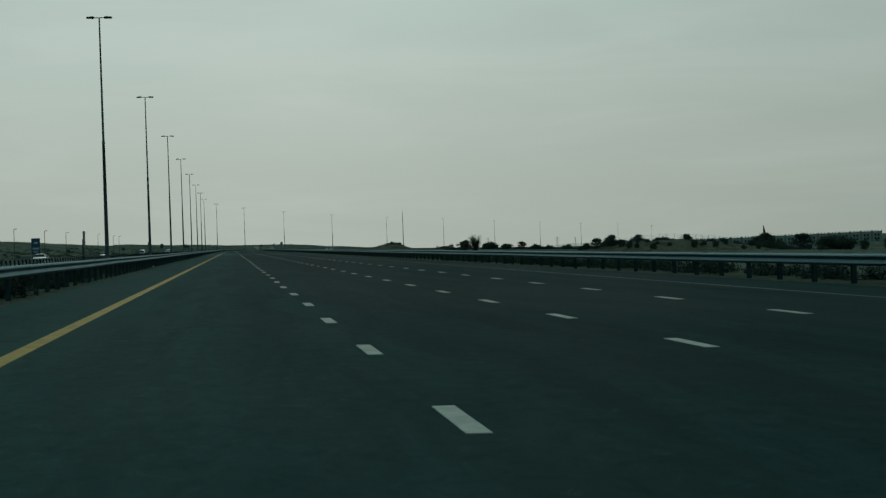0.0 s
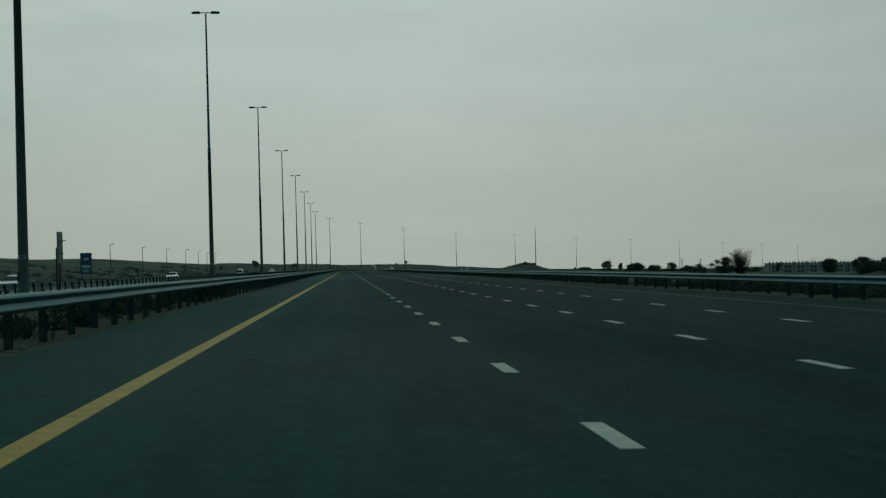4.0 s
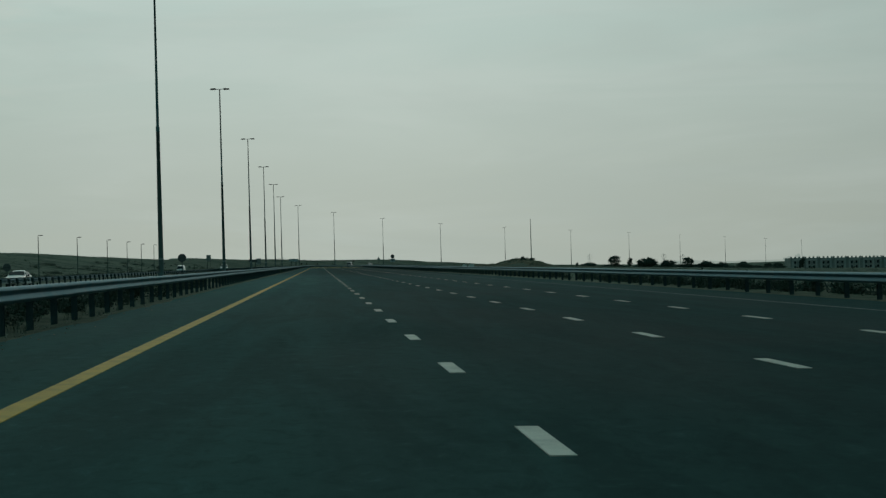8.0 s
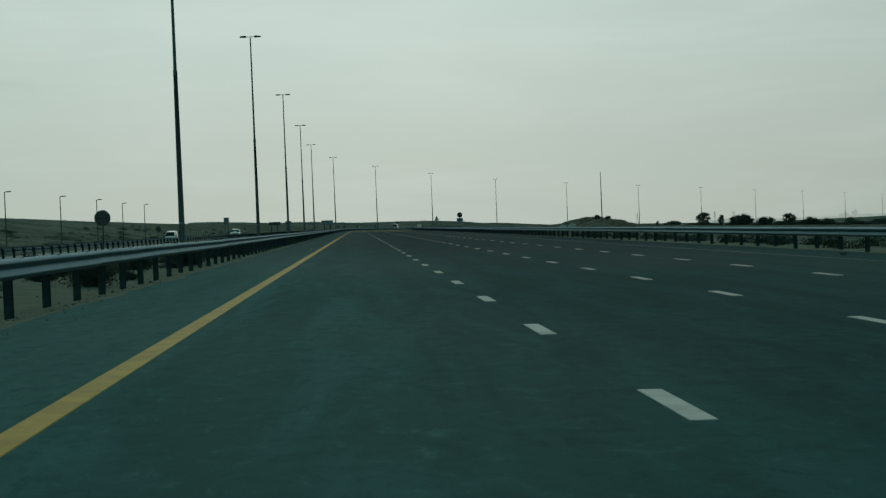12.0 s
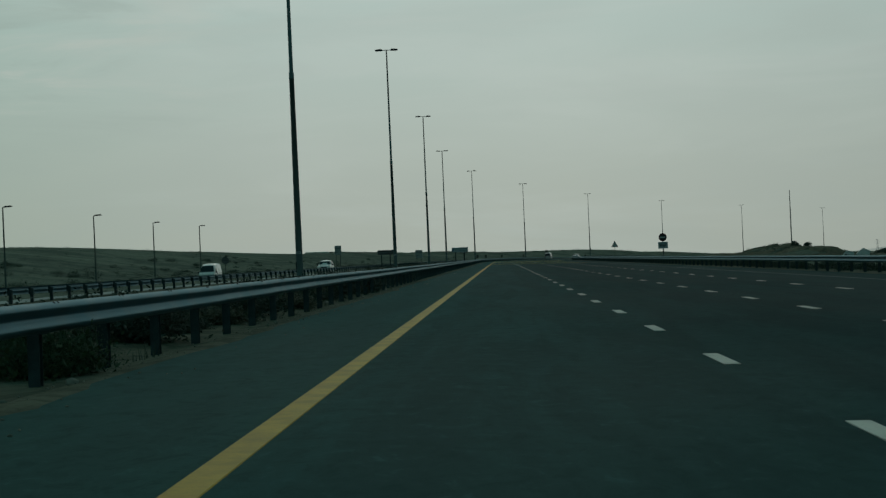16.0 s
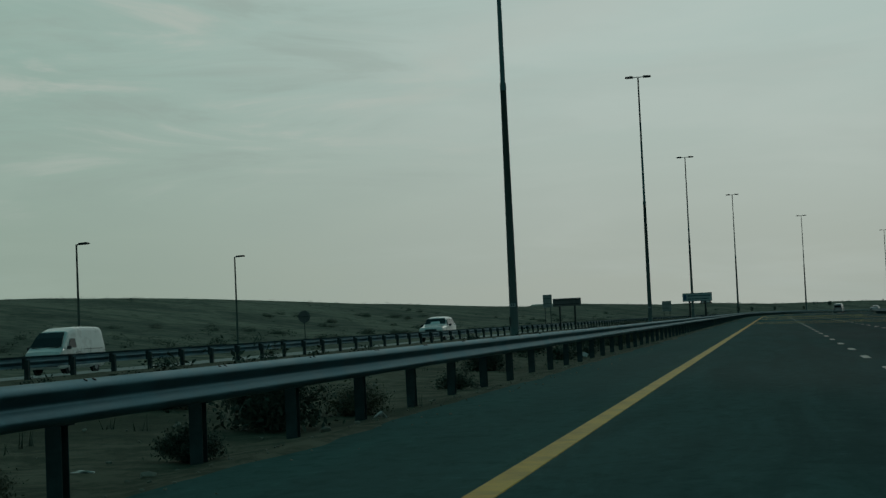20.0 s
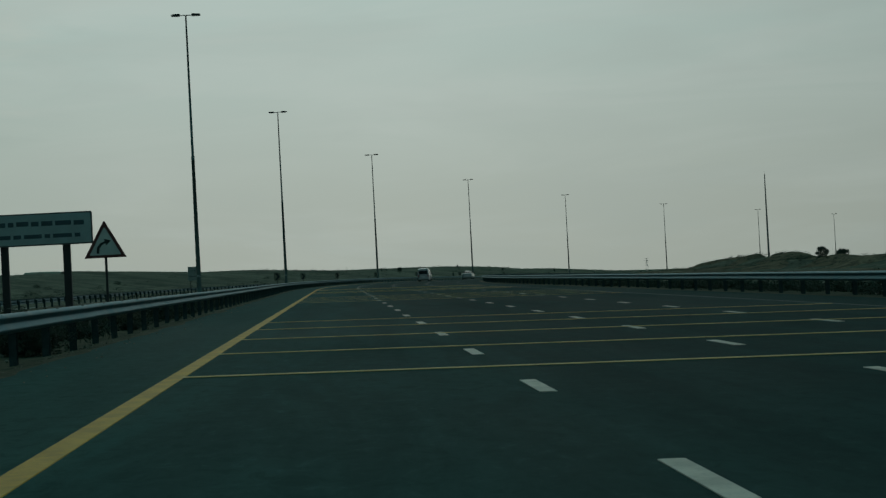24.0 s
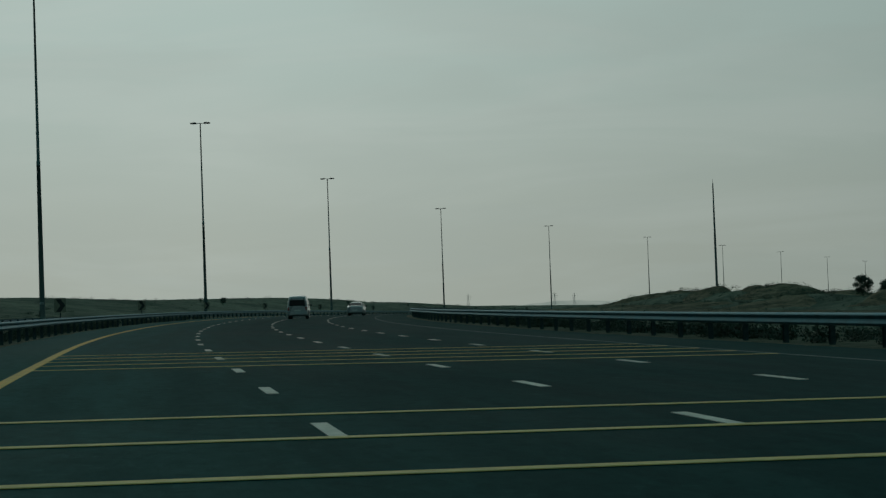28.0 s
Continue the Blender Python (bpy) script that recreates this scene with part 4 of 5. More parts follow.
def van(m, label, paint, side_windows, k=0.915):
    sec = [(2.40, 0.76, 0.36, 0.74, 0.72, 0.86), (2.33, 0.82, 0.28, 0.96, 0.78, 1.06), (2.10, 0.85, 0.25, 1.10, 0.80, 1.18), (1.66, 0.85, 0.25, 1.14, 0.76, 1.66), (1.24, 0.85, 0.25, 1.16, 0.72, 2.02),
           (0.60, 0.85, 0.25, 1.16, 0.72, 2.19), (-0.8, 0.85, 0.25, 1.16, 0.72, 2.23), (-2.05, 0.85, 0.25, 1.16, 0.72, 2.21), (-2.28, 0.84, 0.30, 1.16, 0.70, 2.12), (-2.36, 0.82, 0.40, 1.10, 0.67, 1.98)]
    sec = [(y, w, z0, 0.6 + (b - 0.6) * k, wt, 0.6 + (t - 0.6) * k) for y, w, z0, b, wt, t in sec]
    glass = [[(-0.75, 2.045, 1.285), (0.75, 2.045, 1.285), (0.67, 1.67, 1.715), (-0.67, 1.67, 1.715)], [(-0.67, 1.67, 1.715), (0.67, 1.67, 1.715), (0.60, 1.35, 1.985), (-0.60, 1.35, 1.985)],
             [(0.68, -2.366, 1.20), (-0.68, -2.366, 1.20), (-0.60, -2.366, 1.80), (0.60, -2.366, 1.80)]]
    sides = [[(0.846, 0.72, 1.22), (0.846, 1.52, 1.22), (0.785, 1.20, 1.66), (0.785, 0.72, 1.66)]]
    if side_windows:
        sides += [[(0.846, -0.75, 1.22), (0.846, 0.42, 1.22), (0.775, 0.42, 1.72), (0.775, -0.75, 1.72)], [(0.846, -2.0, 1.22), (0.846, -0.88, 1.22), (0.775, -0.88, 1.72), (0.775, -2.0, 1.72)]]
    t = vehicle("van", m, label, "van", paint, sec, [squat(g, k) for g in glass + both_sides(sides)],
                [squat(g, k) for g in both_sides([[(0.50, 2.372, 0.76), (0.79, 2.345, 0.76), (0.79, 2.30, 0.96), (0.50, 2.335, 0.96)]])],
                [squat(g, k) for g in both_sides([[(0.80, -2.365, 0.75), (0.68, -2.375, 0.75), (0.66, -2.365, 1.10), (0.79, -2.355, 1.10)]])], (1.35, -1.35), 0.33, 0.80, 0.55, 0.72)
    bm = bmesh.new()
    box(bm, 0, 2.375, 0.78, 0.90, 0.03, 0.11, 0.01)
    part("grille", bm, M["trim"], t)
    for side in (-1, 1):
        for y in (0.60, -0.72, 1.62):
            bm = bmesh.new()
            box(bm, side * 0.861, y, 0.74, 0.008, 0.014, 0.80)
            part("door_seam", bm, M["trim"], t)
        bm = bmesh.new()
        box(bm, side * 0.858, -1.05, 1.08, 0.012, 1.9, 0.018)
        part("door_rail", bm, M["trim"], t)
        for y in (0.74, 0.46):
            bm = bmesh.new()
            box(bm, side * 0.872, y, 0.95, 0.03, 0.17, 0.035, 0.008)
            part("door_handle", bm, M["trim"], t)
        bm = bmesh.new()
        box(bm, side * 0.34, 2.055, 1.185, 0.62, 0.02, 0.02, 0, (0, -4 * side, 0))
        part("wiper", bm, M["trim"], t)
    return t


def sedan(m, label, paint, group=""):
    sec = [(2.33, 0.72, 0.34, 0.58, 0.68, 0.64), (2.20, 0.82, 0.26, 0.70, 0.78, 0.76), (1.30, 0.90, 0.22, 0.86, 0.82, 0.94), (0.95, 0.90, 0.22, 0.92, 0.80, 0.99), (0.25, 0.90, 0.22, 0.94, 0.64, 1.38),
           (-0.35, 0.90, 0.22, 0.94, 0.64, 1.45), (-1.05, 0.90, 0.22, 0.96, 0.62, 1.38), (-1.75, 0.89, 0.24, 0.98, 0.70, 1.07), (-2.20, 0.84, 0.30, 0.92, 0.74, 1.02), (-2.33, 0.78, 0.36, 0.82, 0.70, 0.92)]
    glass = [[(-0.72, 0.90, 1.03), (0.72, 0.90, 1.03), (0.58, 0.28, 1.375), (-0.58, 0.28, 1.375)], [(0.66, -1.72, 1.09), (-0.66, -1.72, 1.09), (-0.56, -1.10, 1.375), (0.56, -1.10, 1.375)]]
    sides = [[(0.885, -0.35, 0.98), (0.86, 0.72, 0.98), (0.69, 0.22, 1.30), (0.68, -0.35, 1.34)], [(0.87, -1.35, 1.0), (0.885, -0.42, 0.98), (0.68, -0.42, 1.34), (0.68, -1.02, 1.30)]]
    return vehicle("car", m, label, "car", paint, sec, glass + both_sides(sides),
                   both_sides([[(0.42, 2.27, 0.58), (0.76, 2.22, 0.58), (0.78, 2.17, 0.70), (0.44, 2.25, 0.70)]]),
                   both_sides([[(0.80, -2.28, 0.68), (0.48, -2.32, 0.70), (0.48, -2.30, 0.86), (0.80, -2.25, 0.88)]]), (1.40, -1.40), 0.32, 0.84, 0.45, 0.60, group)


def suv(m, label, paint):
    sec = [(2.38, 0.80, 0.42, 0.78, 0.76, 0.88), (2.26, 0.89, 0.34, 0.92, 0.84, 1.02), (1.25, 0.95, 0.30, 1.06, 0.88, 1.14), (0.90, 0.95, 0.30, 1.10, 0.84, 1.22), (0.30, 0.95, 0.30, 1.12, 0.72, 1.70),
           (-0.5, 0.95, 0.30, 1.12, 0.72, 1.80), (-1.9, 0.95, 0.30, 1.12, 0.70, 1.76), (-2.30, 0.92, 0.36, 1.10, 0.70, 1.40), (-2.38, 0.88, 0.44, 1.0, 0.72, 1.10)]
    glass = [[(-0.78, 0.84, 1.27), (0.78, 0.84, 1.27), (0.66, 0.36, 1.66), (-0.66, 0.36, 1.66)], [(0.70, -2.27, 1.30), (-0.70, -2.27, 1.30), (-0.62, -1.98, 1.68), (0.62, -1.98, 1.68)]]
    sides = [[(0.93, -0.5, 1.17), (0.92, 0.66, 1.17), (0.77, 0.28, 1.60), (0.76, -0.5, 1.64)], [(0.93, -1.85, 1.17), (0.93, -0.58, 1.17), (0.76, -0.58, 1.64), (0.76, -1.75, 1.62)]]
    t = vehicle("suv", m, label, "car", paint, sec, glass + both_sides(sides),
                both_sides([[(0.52, 2.33, 0.78), (0.86, 2.28, 0.78), (0.86, 2.24, 0.96), (0.52, 2.30, 0.96)]]),
                both_sides([[(0.88, -2.36, 0.85), (0.70, -2.375, 0.85), (0.70, -2.34, 1.15), (0.86, -2.33, 1.15)]]), (1.42, -1.42), 0.37, 0.88, 0.55, 0.75)
    bm = bmesh.new()
    box(bm, 0, 2.36, 0.82, 0.86, 0.06, 0.20, 0.02)
    part("grille", bm, M["trim"], t)
    return t


def on_road(s, o, turn=0.0):
    return place(s, o, level(s, o), turn)


van(on_road(832, 5.8), "silver passenger van with a dark rear window on the carriageway", "silver_car", True, 0.84)
sedan(on_road(866, 9.3), "pale silver saloon car driving round the bend", "silver_car")
van(pose(-31.9, 564.6, level(564, -31.9), 0, 0, 180), "white high-roofed panel van on the opposite carriageway", "white_car", False)
suv(pose(-24.7, 611.0, level(611, -24.7), 0, 0, 180), "white off-road car on the opposite carriageway", "white_car")
sedan(pose(-27.0, 226.0, level(226, -27), 0, 0, 180), "white saloon car on the opposite carriageway", "white_car", "oncoming saloons")
sedan(pose(-27.5, 345.0, level(345, -27), 0, 0, 180), "white saloon car on the opposite carriageway", "white_car", "oncoming saloons")


# ---- plants ----
def leaf_quad(verts, faces, p, size, rng):
    a, b = rng.uniform(0, 6.283), rng.uniform(-1.2, 1.2)
    u = Vector((math.cos(a) * math.cos(b), math.sin(a) * math.cos(b), math.sin(b)))
    v = u.cross(Vector((rng.uniform(-1, 1), rng.uniform(-1, 1), rng.uniform(-1, 1)))).normalized()
    k = len(verts)
    verts += [p - u * size, p + v * size * 0.45, p + u * size, p - v * size * 0.45]
    faces.append((k, k + 1, k + 2, k + 3))


def heart(verts, faces, p, rx, rz, n, size, rng):
    """Large inner leaves that close the inside of a bush or clump."""
    for _ in range(n):
        q = p + Vector((rng.gauss(0, rx), rng.gauss(0, rx), abs(rng.gauss(0, rz))))
        leaf_quad(verts, faces, q, size * rng.uniform(0.6, 1.3), rng)


def plant_meshes(seed, radius, height, twigs, leaves, leaf, bare=0.15, up=0.5, hearts=True):
    """Stems and foliage of one shrub: leaves gather along crooked twigs."""
    rng = random.Random(seed)
    stems, verts, faces = bmesh.new(), [], []
    for i in range(twigs):
        a, lean = rng.uniform(0, 6.283), rng.uniform(0.15, 1.0)
        length = rng.uniform(0.6, 1.0)
        tip = Vector((math.cos(a) * radius * lean, math.sin(a) * radius * lean, height * length * (1 - up * lean * lean)))
        mid = tip * 0.5 + Vector((rng.uniform(-0.15, 0.15) * radius, rng.uniform(-0.15, 0.15) * radius, height * 0.10))
        tube(stems, [(tip.x * 0.06, tip.y * 0.06, -0.08), mid, tip], [0.012 * height + 0.004, 0.007 * height + 0.003, 0.002], 3, False)
        for j in range(leaves):
            f = bare + (1 - bare) * rng.random() ** 0.7
            p = (mid * (2 * f) if f < 0.5 else mid.lerp(tip, 2 * f - 1))
            spread = 0.10 * radius * (0.5 + f)
            p = p + Vector((rng.gauss(0, spread), rng.gauss(0, spread), rng.gauss(0, spread * 0.7)))
            p.z = max(p.z, -0.02)
            leaf_quad(verts, faces, p, leaf * rng.uniform(0.6, 1.3), rng)
    if hearts:
        heart(verts, faces, Vector((0, 0, 0.04)), radius * 0.34, height * 0.40, 1300, radius * 0.055, rng)
    me = bpy.data.meshes.new("foliage")
    me.from_pydata([tuple(v) for v in verts], [], faces)
    return stems, me


def shrub(seed, m, radius, height, label, twigs=36, leaves=400, leaf=0.0125, leafage="shrub"):
    t = thing("shrub", m, label, "shrub", "shrubs along the rails")
    stems, me = plant_meshes(seed, radius, height, twigs, leaves, leaf)
    me.materials.append(M[leafage])
    part("branching_stem", stems, M["bark"], t)
    part("foliage", me, None, t)
    return t


rs = random.Random(42)
kinds = [shrub(1, pose(-5.42, 512.1, -0.03), 0.30, 0.32, "dark dry shrub at the foot of a rail post"), shrub(2, pose(-6.34, 506.7, -0.02), 0.6, 0.48, "low dry shrub on the sandy median"),
         shrub(3, pose(-5.85, 515.7, -0.02), 0.80, 0.78, "bushy dark shrub on the sandy median", 50, 420, 0.0135), shrub(4, pose(-5.6, 524.5, -0.02), 0.42, 0.28, "small dry tuft on the sandy median", 24, 260, 0.011),
         shrub(5, pose(-5.5, 415.2, -0.03), 0.85, 0.55, "dense green bush hanging over the edge of the asphalt", 60, 420, 0.013, "green_shrub"),
         shrub(6, pose(-6.0, 459.0, -0.02), 0.55, 0.50, "straw-coloured dry shrub on the sandy median", 44, 260, 0.011, "straw_shrub")]
spots = [(-8.8, 519.6, 2, 1.2), (-5.7, 508.9, 3, 0.6), (-5.6, 518.3, 3, 0.9), (-6.6, 532.6, 2, 0.8), (-12.6, 545.0, 0, 1.3), (-10.5, 528.0, 3, 1.2), (-17.4, 541.0, 0, 1.0), (-17.5, 550.5, 2, 0.9)]
s = -6.0
while s < 800:
    thick = 0.5 + 0.5 * noise.noise(Vector((s * 0.012, 4.4, 0)))
    if s < 130 or 395 < s < 480 or 560 < s < 760:
        thick += 0.6
    if rs.random() < 0.35 + thick * 0.6 and not 505 < s < 540:
        spots.append((rs.uniform(-8.4, -5.65), s, rs.choice((0, 0, 1, 2, 2, 3)), rs.uniform(0.8, 1.25) * (1.25 if thick > 0.95 else 1.0)))
    if rs.random() < 0.3:
        spots.append((rs.uniform(-16.8, -9.0), s, rs.choice((0, 1, 2, 3)), rs.uniform(0.7, 1.2)))
    s += rs.uniform(1.3, 3.6) / (0.6 + thick)
s = 60.0
while s < 860:
    if rs.random() < 0.75:
        spots.append((rs.uniform(16.5, 21.0), s, rs.choice((0, 1, 2, 2, 3)), rs.uniform(0.8, 1.4)))
    s += rs.uniform(0.9, 3.6)
far_spots, near = [], 0
for o, s, k, size in spots:
    if not (-9.5 < o < 0 and near < 298):
        far_spots.append((o, s, size))
        continue
    near += 1
    if k in (1, 3) and noise.noise(Vector((s * 0.11, o * 0.4, 7.3))) > (-0.25 if 425 < s < 545 else 0.1):
        k = 5                                              # bleached ones among the dark
    made = copy_thing(kinds[k], place(s, o, rough_verge(s, o) - 0.03, rs.uniform(0, 360)))
    made.scale = (size, size, min(0.9, size) * rs.uniform(0.8, 1.0))
    tagged(made, "straw-coloured dry shrub on the sandy median" if k == 5 else "dark dry shrub on the sandy median")


def tree(name, seed, m, height, radius, label, category="tree", trunk=0.35, clumps=34, leaves=150, leaf=0.15):
    """A short trunk, forked limbs and a crown of loose clumps."""
    rng = random.Random(seed)
    t = thing(name, m, label, category, "trees beside the road")
    wood, verts, faces = bmesh.new(), [], []
    fork = Vector((rng.uniform(-0.1, 0.1), rng.uniform(-0.1, 0.1), height * trunk))
    tube(wood, [(0, 0, -0.4), (fork.x * 0.4, fork.y * 0.5, fork.z * 0.5), fork], [height * 0.035, height * 0.028, height * 0.022], 7)
    for i in range(clumps):
        a, q = rng.uniform(0, 6.283), rng.random() ** 0.5
        zz = trunk + (1 - trunk) * rng.random()
        wide = math.sin(math.pi * min(0.97, max(0.08, (zz - trunk * 0.7) / (1.06 - trunk * 0.7)))) ** 0.6
        tip = Vector((math.cos(a) * radius * q * wide, math.sin(a) * radius * q * wide, height * zz))
        if i % 2 == 0:
            tube(wood, [fork, fork.lerp(tip, 0.5) + Vector((0, 0, height * 0.03)), tip], [height * 0.012, height * 0.008, height * 0.003], 4, False)
        heart(verts, faces, tip, radius * 0.12, radius * 0.09, 26, radius * 0.11, rng)
        for j in range(leaves):
            sp = radius * 0.17
            p = tip + Vector((rng.gauss(0, sp), rng.gauss(0, sp), rng.gauss(0, sp * 0.75)))
            leaf_quad(verts, faces, p, leaf * rng.uniform(0.6, 1.3), rng)
    part("trunk", wood, M["bark"], t)
    me = bpy.data.meshes.new("crown")
    me.from_pydata([tuple(v) for v in verts], [], faces)
    me.materials.append(M["leaf"])
    part("crown", me, None, t)
    return t


def at_land(x, y, turn=0.0, sink=0.1):
    return pose(x, y, land(x, y) - sink, 0, 0, turn)


def fan_tree(m):
    """An upright, feathery bush: long shoots spreading from the ground."""
    t = thing("feathery_tree", m, "feathery upright desert tree with thin spreading shoots", "tree")
    stems, me = plant_meshes(77, 1.3, 2.9, 70, 110, 0.042, 0.2, 0.15, False)
    me.materials.append(M["shrub"])
    part("branching_stem", stems, M["bark"], t)
    part("foliage", me, None, t)
    return t


fan = fan_tree(pose(40.7, 257.5, land(40.7, 257.5) - 0.05))
fan.scale = (1.08, 1.08, 1.12)
tree("thorn_tree", 5, at_land(38.9, 258.0), 2.2, 1.2, "low thorn tree beside the feathery one", trunk=0.2, clumps=24, leaves=170, leaf=0.045)
tree("thorn_tree", 6, at_land(37.3, 262.0), 1.5, 1.0, "low thorn tree behind the guard rail", trunk=0.2, clumps=20, leaves=150, leaf=0.045)
big = [tree("tree", 11, at_land(136.2, 903), 4.6, 2.9, "dark round-crowned tree on the plain", trunk=0.18), tree("tree", 12, at_land(143.8, 906), 4.2, 1.2, "narrow dark tree on the plain", trunk=0.15),
       tree("tree", 13, at_land(151.5, 903), 3.9, 4.4, "broad dark tree on the plain", trunk=0.15, clumps=56)]
for x, y, k, sc in ((161.5, 905, 2, 0.8), (170.3, 903, 0, 0.95), (178.2, 901, 2, 0.72), (188, 910, 2, 0.6), (124, 935, 1, 0.5), (199, 915, 2, 0.55), (207, 940, 0, 0.6), (147.3, 902, 1, 0.75),
                    (250.5, 985, 1, 1.2), (239, 990, 2, 0.6), (225, 960, 2, 0.5)):
    c = copy_thing(big[k], at_land(x, y, x * 37 % 360))
    c.scale = (sc, sc, sc)
rh = random.Random(15)
for i in range(16):                                       # low hedge joining the trees on the plain
    c = copy_thing(big[2], at_land(122 + 6.2 * i + rh.uniform(-2, 2), 906 + rh.uniform(-4, 8), rh.uniform(0, 360), 0.5))
    c.scale = (rh.uniform(0.8, 1.1), 0.7, rh.uniform(0.28, 0.5))
    tagged(c, "low dark hedge of bushes on the plain", "bush", "hedge on the plain")
rt = random.Random(8)
for i in range(26):                                       # low growth behind the fenced mound
    f = i / 25
    x, y = 106 + 60 * f + rt.uniform(-4, 4), 330 + 110 * f + rt.uniform(-14, 14)
    c = copy_thing(big[rt.choice((0, 2, 2))], at_land(x, y, rt.uniform(0, 360)))
    sc = rt.uniform(0.22, 0.5)
    c.scale = (sc * 1.2, sc * 1.2, sc)
    tagged(c, "dark green bush behind the sandy mound", "bush", "growth behind the mound")
for x, y, sc in ((72.6, 303, 0.42), (75.8, 304, 0.46), (78.5, 300, 0.20), (83, 296, 0.16), (92, 294, 0.18), (70, 306, 0.2), (97, 296, 0.2), (103, 298, 0.24), (109, 302, 0.26), *[(rt.uniform(67, 118), rt.uniform(288, 322), rt.uniform(0.12, 0.30)) for _ in range(44)]):
    c = copy_thing(big[0], at_land(x, y, x * 71 % 360, 0.15))
    c.scale = (sc, sc, sc * 1.1)
    tagged(c, "dark rounded bush on the sandy mound", "bush", "bushes on the mound")


for i in range(24):                                       # a ragged row of trees in the hollow beyond the mound
    x, y = 112 + 3.9 * i + rt.uniform(-1.4, 1.4), 448 + rt.uniform(-10, 22)
    c = copy_thing(big[rt.choice((0, 0, 2, 1))], at_land(x, y, rt.uniform(0, 360)))
    sc = rt.uniform(0.62, 0.85) if i < 9 else rt.uniform(0.55, 0.95)
    c.scale = (sc, sc, sc * rt.uniform(0.95, 1.15))
    tagged(c, "dense dark tree in the hollow beyond the mound", group="trees in the hollow")


def crest_fence():
    """A wire fence with thin posts along the top of the mound."""
    t = thing("wire_fence", pose(0, 0, 0), "thin wire fence with slim posts along the mound", "fence")
    pts = []
    for i in range(23):
        x, y = 75.0 + 1.35 * i, 303.5 + 2.2 * math.sin(i * 0.35)
        pts.append(Vector((x, y, land(x, y) + 0.15)))
    for p in pts:
        bm = bmesh.new()
        tube(bm, [p - Vector((0, 0, 0.7)), p + Vector((0, 0, 1.05))], [0.035, 0.03], 6)
        part("fence_post", bm, M["mast"], t)
    for h in (0.35, 0.68, 1.0):
        bm = bmesh.new()
        tube(bm, [p + Vector((0, 0, h)) for p in pts], [0.012] * len(pts), 4)
        part("wire", bm, M["mast"], t)


crest_fence()
for x, y, sc in ((91.3, 886, 0.50), (95.6, 887, 0.54), (99.0, 884, 0.26)):
    c = copy_thing(big[0], at_land(x, y, x * 53 % 360))
    c.scale = (sc * 0.9, sc * 0.9, sc)
    tagged(c, "dark rounded bush on the sandy hill", "bush", "bushes on the hill")
for x, y, sc in ((-63.1, 1133.6, 0.42), (37.2, 1450.0, 0.42), (14.7, 1118.0, 0.26), (16.4, 1122.0, 0.2), (20.9, 1121.0, 0.3), (38.7, 1119.0, 0.28), (112.0, 1149.0, 0.30), (44.5, 1173.0, 0.24), (60.9, 1169.0, 0.26), (84.0, 1196.0, 0.26)):
    c = copy_thing(big[1 if sc < 0.3 else 0], at_land(x, y, y % 360))
    c.scale = (sc, sc, sc)
    tagged(c, "lone dark desert tree on the dune crest", group="trees on the dunes")


